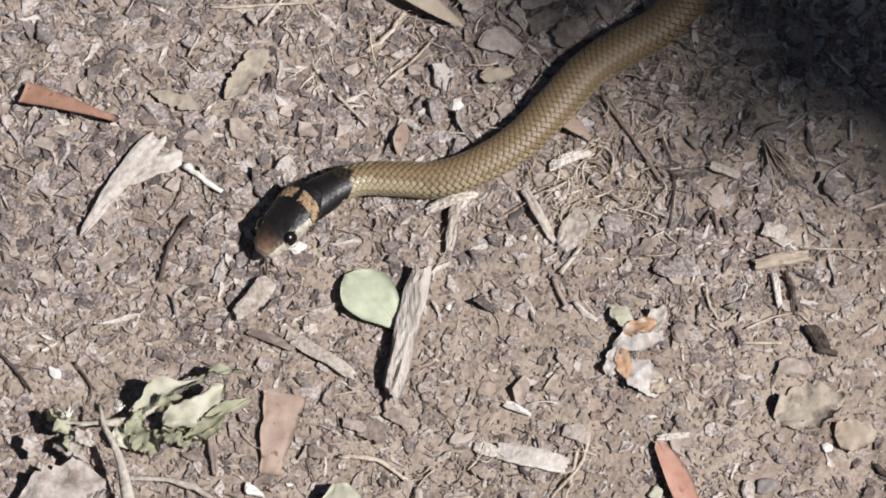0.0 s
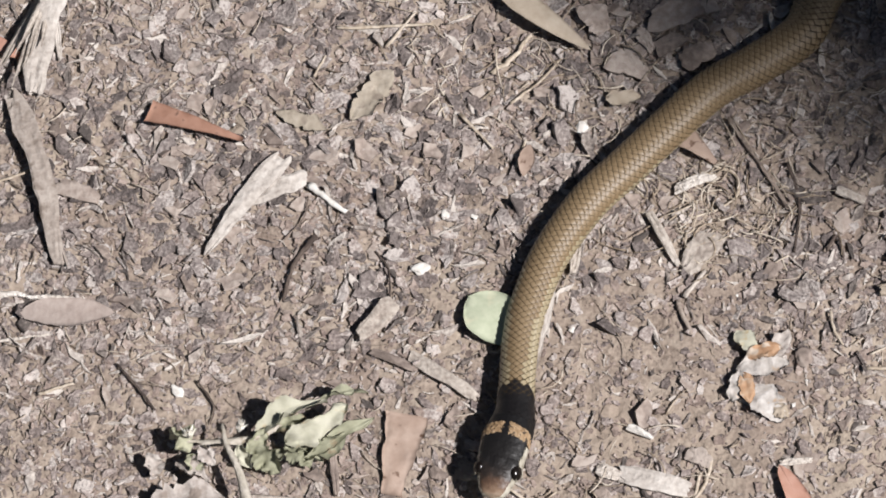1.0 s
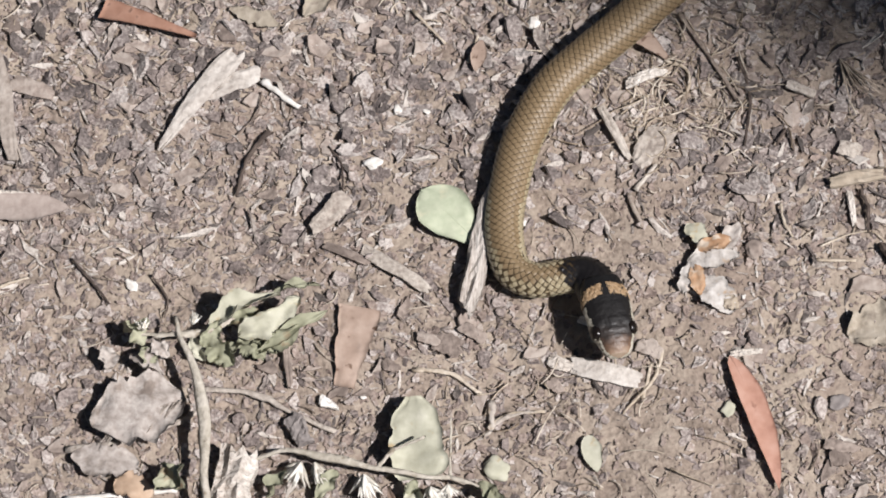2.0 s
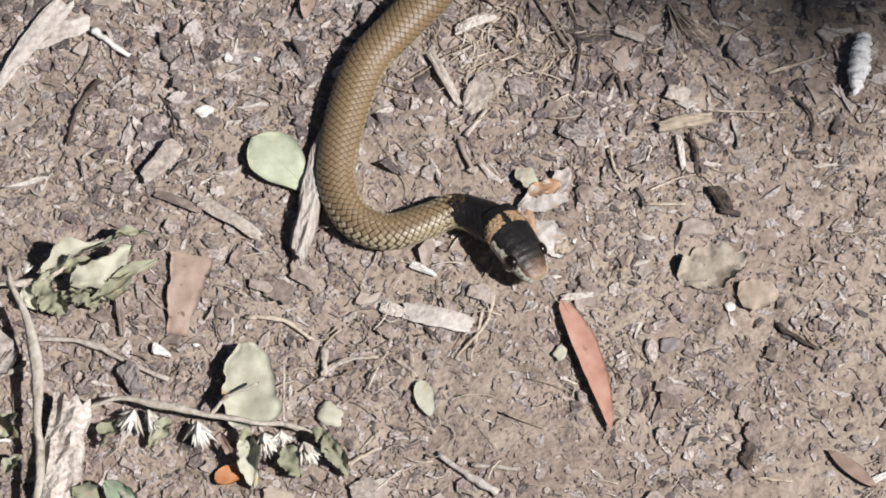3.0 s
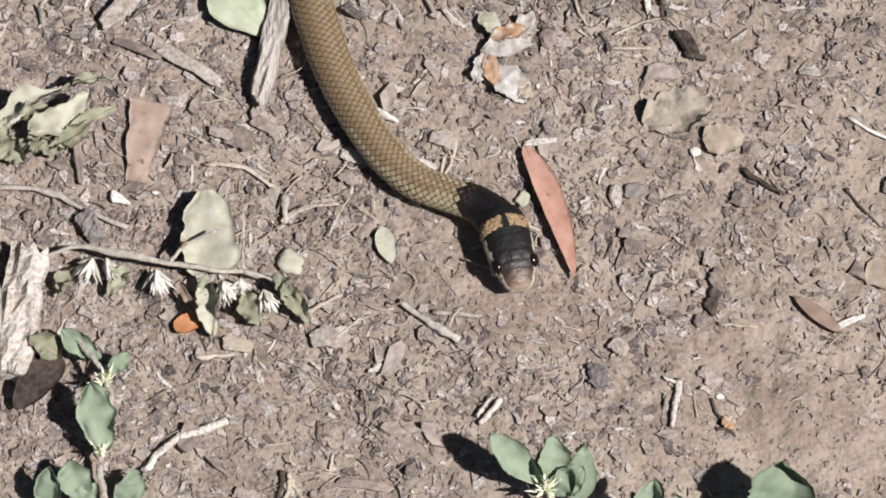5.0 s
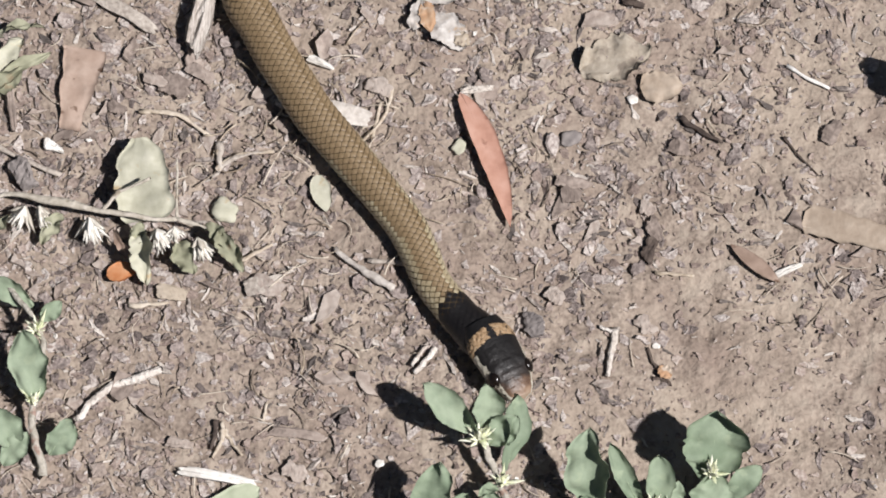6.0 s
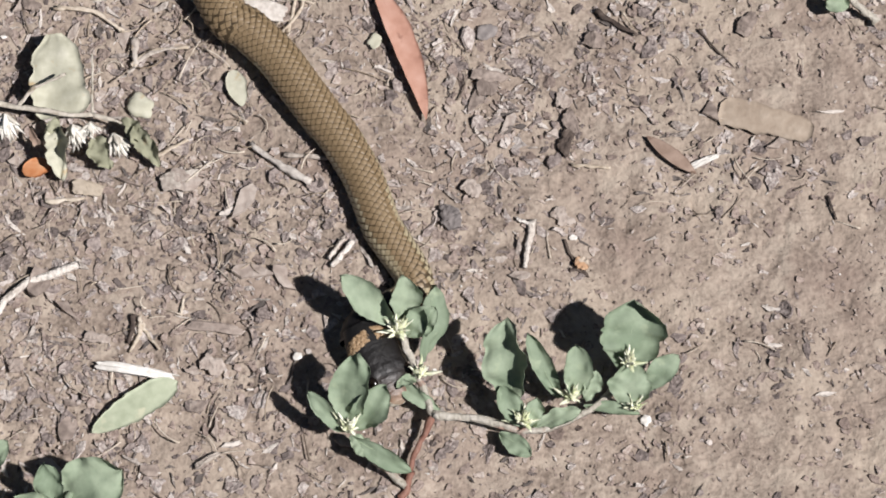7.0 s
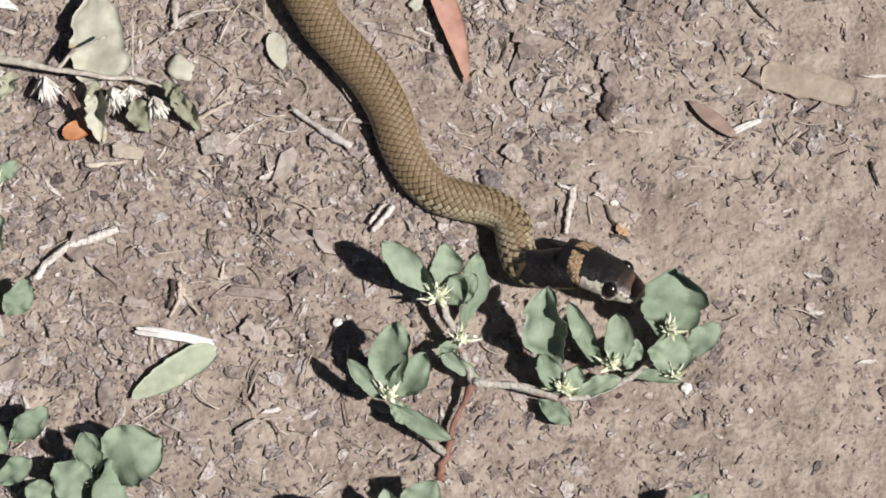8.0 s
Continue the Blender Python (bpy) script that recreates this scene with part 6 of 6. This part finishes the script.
    bend(6, 3, (59.1, -114.6), (55.1, -105.8), (50.7, -98.6), (46.8, -94.0), (43.0, -89.5), (37.2, -81.3), (33.9, -73.1), (30.3, -65.0), (24.8, -56.9), (18.6, -48.7), (12.4, -40.5), (6.0, -32.2), (1.2, -24.0), (-3.8, -15.6), (-8.3, -6.5), (-12.9, 2.8))
    bend(6.5, 3, (52.1, -134.4), (55.6, -128.3), (57.7, -122.4), (58.4, -117.4), (57.7, -111.8), (55.2, -107.4), (50.6, -103.0), (45.0, -94.5), (38.1, -78.3), (33.7, -70.2), (29.1, -62.1), (22.9, -53.9), (16.7, -45.6), (11.4, -37.3), (6.7, -29.0), (2.5, -20.6), (-2.0, -11.4))
    bend(7, 0.5, (48.4, -144.0), (44.7, -137.2), (41.3, -130.7), (39.6, -125.5), (42.5, -120.2), (48.4, -117.2), (53.0, -112.9), (52.4, -107.9), (48.8, -101.5), (45.1, -95.1), (42.0, -85.6), (39.6, -79.2), (34.8, -70.3), (29.6, -62.9), (24.1, -54.7), (18.6, -46.5), (11.2, -38.4), (3.1, -29.7))
    bend(7.5, 5, (73.2, -137.2), (70.2, -131.7), (67.2, -125.8), (63.9, -119.7), (61.2, -113.4), (62.8, -108.3), (64.7, -102.6), (61.7, -97.1), (55.6, -94.9), (48.0, -93.9), (42.6, -87.4), (39.8, -78.6), (37.0, -70.6), (32.1, -62.5), (26.2, -54.3), (20.1, -46.1))
    bend(8, 8, (99.2, -128.3), (94.0, -122.8), (88.8, -119.8), (83.8, -118.8), (78.8, -118.4), (74.5, -118.1), (70.3, -116.2), (68.7, -110.7), (67.7, -104.1), (62.5, -99.7), (56.2, -97.9), (49.0, -95.3), (43.0, -88.9), (39.3, -81.0), (37.0, -73.1), (33.1, -65.1), (27.2, -57.0), (20.6, -48.9), (16.0, -40.8))
    bend(0.3, 4, (-57.2, 24.8), (-52.4, 34.8), (-43.6, 45.9), (-34.4, 53.0), (-26.6, 53.7), (-17.2, 51.6), (-6.3, 53.0), (4.6, 59.9), (15.7, 70.4), (23.6, 81.8), (33.2, 89.8), (46.0, 96.8), (59.7, 108.5))
    bend(0.7, 4, (-50.2, -15.9), (-46.6, -4.6), (-42.2, 5.7), (-37.4, 15.4), (-34.0, 26.0), (-25.6, 39.0), (-11.7, 50.2), (2.4, 63.2), (13.4, 73.6), (22.9, 85.1), (34.1, 93.9), (48.5, 101.9), (58.2, 111.7), (58.5, 122.6))
    bend(3.8, 4, (13.9, -53.6), (16.5, -44.2), (19.7, -34.1), (21.3, -24.5), (17.6, -17.5), (7.0, -11.9), (-5.2, -4.1), (-12.0, 7.0), (-14.3, 18.1), (-12.8, 30.2), (-8.9, 40.6), (-3.1, 50.1))
    bend(5.7, 3, (24.7, -104.9), (25.4, -95.1), (25.3, -85.4), (24.0, -75.1), (25.0, -65.7), (27.0, -56.7), (19.5, -47.6), (9.1, -35.8), (1.2, -22.3), (-5.4, -8.8), (-13.2, 7.5))
    bend(6.2, 4, (74.6, -126.3), (69.5, -118.1), (63.1, -110.8), (56.7, -103.8), (49.6, -96.3), (43.2, -86.5), (32.1, -72.1), (22.6, -57.6), (12.1, -42.8), (2.7, -26.3), (-5.0, -13.0), (-10.9, -0.4))
    bend(6.8, 1, (26.5, -137.9), (29.9, -130.6), (35.8, -125.1), (42.7, -121.5), (47.7, -115.4), (49.9, -107.5), (48.1, -98.0), (39.5, -85.3), (31.3, -69.2), (22.3, -54.5), (12.9, -41.2), (2.7, -25.4))
    bend(7.2, 1, (48.3, -150.1), (47.1, -142.1), (44.4, -133.2), (45.4, -123.5), (51.1, -114.3), (49.9, -106.4), (39.9, -92.1), (35.1, -76.1), (26.2, -61.5), (17.6, -48.3), (11.1, -37.6))
    bend(7.7, 6, (95.2, -135.9), (91.7, -129.3), (87.3, -124.4), (79.5, -121.1), (72.4, -119.9), (67.2, -112.7), (64.9, -104.6), (55.4, -98.1), (46.4, -94.0), (41.2, -87.6), (38.5, -74.9), (34.0, -63.7), (23.4, -52.3), (17.8, -43.2))
    trail = BENDS[3.5][8:] + BENDS[1.2][8:] + [BENDS[1.2][-1] + Vector(p) for p in ((0.02, 0.03), (0.035, 0.07), (0.04, 0.12), (0.06, 0.17), (0.1, 0.21), (0.15, 0.24), (0.22, 0.26), (0.3, 0.29))]
    times = sorted(BENDS)
    shapes = []
    for t in times:
        pts = BENDS[t]
        near = min(range(len(trail)), key=lambda k: (trail[k] - pts[-1]).length)
        rest = [p for p in trail[near:] if (p - pts[-1]).length > 0.012]
        while rest and (rest[0] - pts[-1]).dot(pts[-1] - pts[-2]) < 0.3 * (rest[0] - pts[-1]).length * (pts[-1] - pts[-2]).length:
            rest.pop(0)
        shapes.append(smooth_line(pts + rest)[0])
    at = smooth_line(BENDS[0.0])[1]
    shapes = np.array(shapes)
    rows, head_rows = {id(ob): [] for _, ob in RINGS}, []
    steps = sorted({round(0.1 * k, 3) for k in range(0, 81, 2)} | set(times))
    for t in steps:
        k = min(max(np.searchsorted(times, t, side="right") - 1, 0), len(times) - 2)
        u = (t - times[k]) / (times[k + 1] - times[k])
        u = u * u * (3 - 2 * u) * 0.5 + u * 0.5
        line = shapes[k] * (1 - u) + shapes[k + 1] * u
        run = np.concatenate([[0], np.cumsum(np.hypot(*np.diff(line, axis=0).T))])
        line = np.stack([np.interp(at, run, line[:, i]) for i in (0, 1)], 1)

        def place(s):
            a = np.array([np.interp(s, at, line[:, i]) for i in (0, 1)])
            b = np.array([np.interp(max(0, s - 0.003), at, line[:, i]) for i in (0, 1)])
            c = np.array([np.interp(s + 0.003, at, line[:, i]) for i in (0, 1)])
            return a, math.atan2(*(b - c)[::-1])

        raised = LIFTS[times[k]] * (1 - u) + LIFTS[times[k + 1]] * u

        def height(s):
            w = max(0.0, 1 - s / 0.06)
            return raised * w * w * (3 - 2 * w)

        nose, hind = place(0.0)[0], place(HEAD)[0]
        turn = math.atan2(*(nose - hind)[::-1])
        roll = -(22 + 1200 * raised) * math.cos(turn)
        head_rows.append((t, pose(hind[0], hind[1], 0.0022 + height(HEAD), roll, 2 - math.degrees(math.atan((height(0) - height(HEAD)) / HEAD)), math.degrees(turn))))
        for s, ob in RINGS:
            p, a = place(s)
            rows[id(ob)].append((t, pose(p[0], p[1], 0.0007 + girth(s) * squat(s) + height(s), roll * max(0, 1 - (s - HEAD) / 0.055), -math.degrees(math.atan((height(s - 0.003) - height(s + 0.003)) / 0.006)), math.degrees(a))))
    walk(snake_head, head_rows)
    for _, ob in RINGS:
        walk(ob, rows[id(ob)])
    flick = ((0, 1), (0.3, 0), (2.3, 0), (2.5, 1), (2.8, 0), (3.3, 0), (3.5, 1), (3.7, 0), (3.9, 1), (4.2, 1), (4.5, 0), (5.1, 0), (5.3, 1), (5.5, 1), (5.8, 0), (6.0, 1), (6.2, 0), (8.0, 0))
    walk(tongue, [(t, pose(HEAD - 0.0004 - 0.007 * (1 - k), 0, 0.0026)) for t, k in flick])


motions()
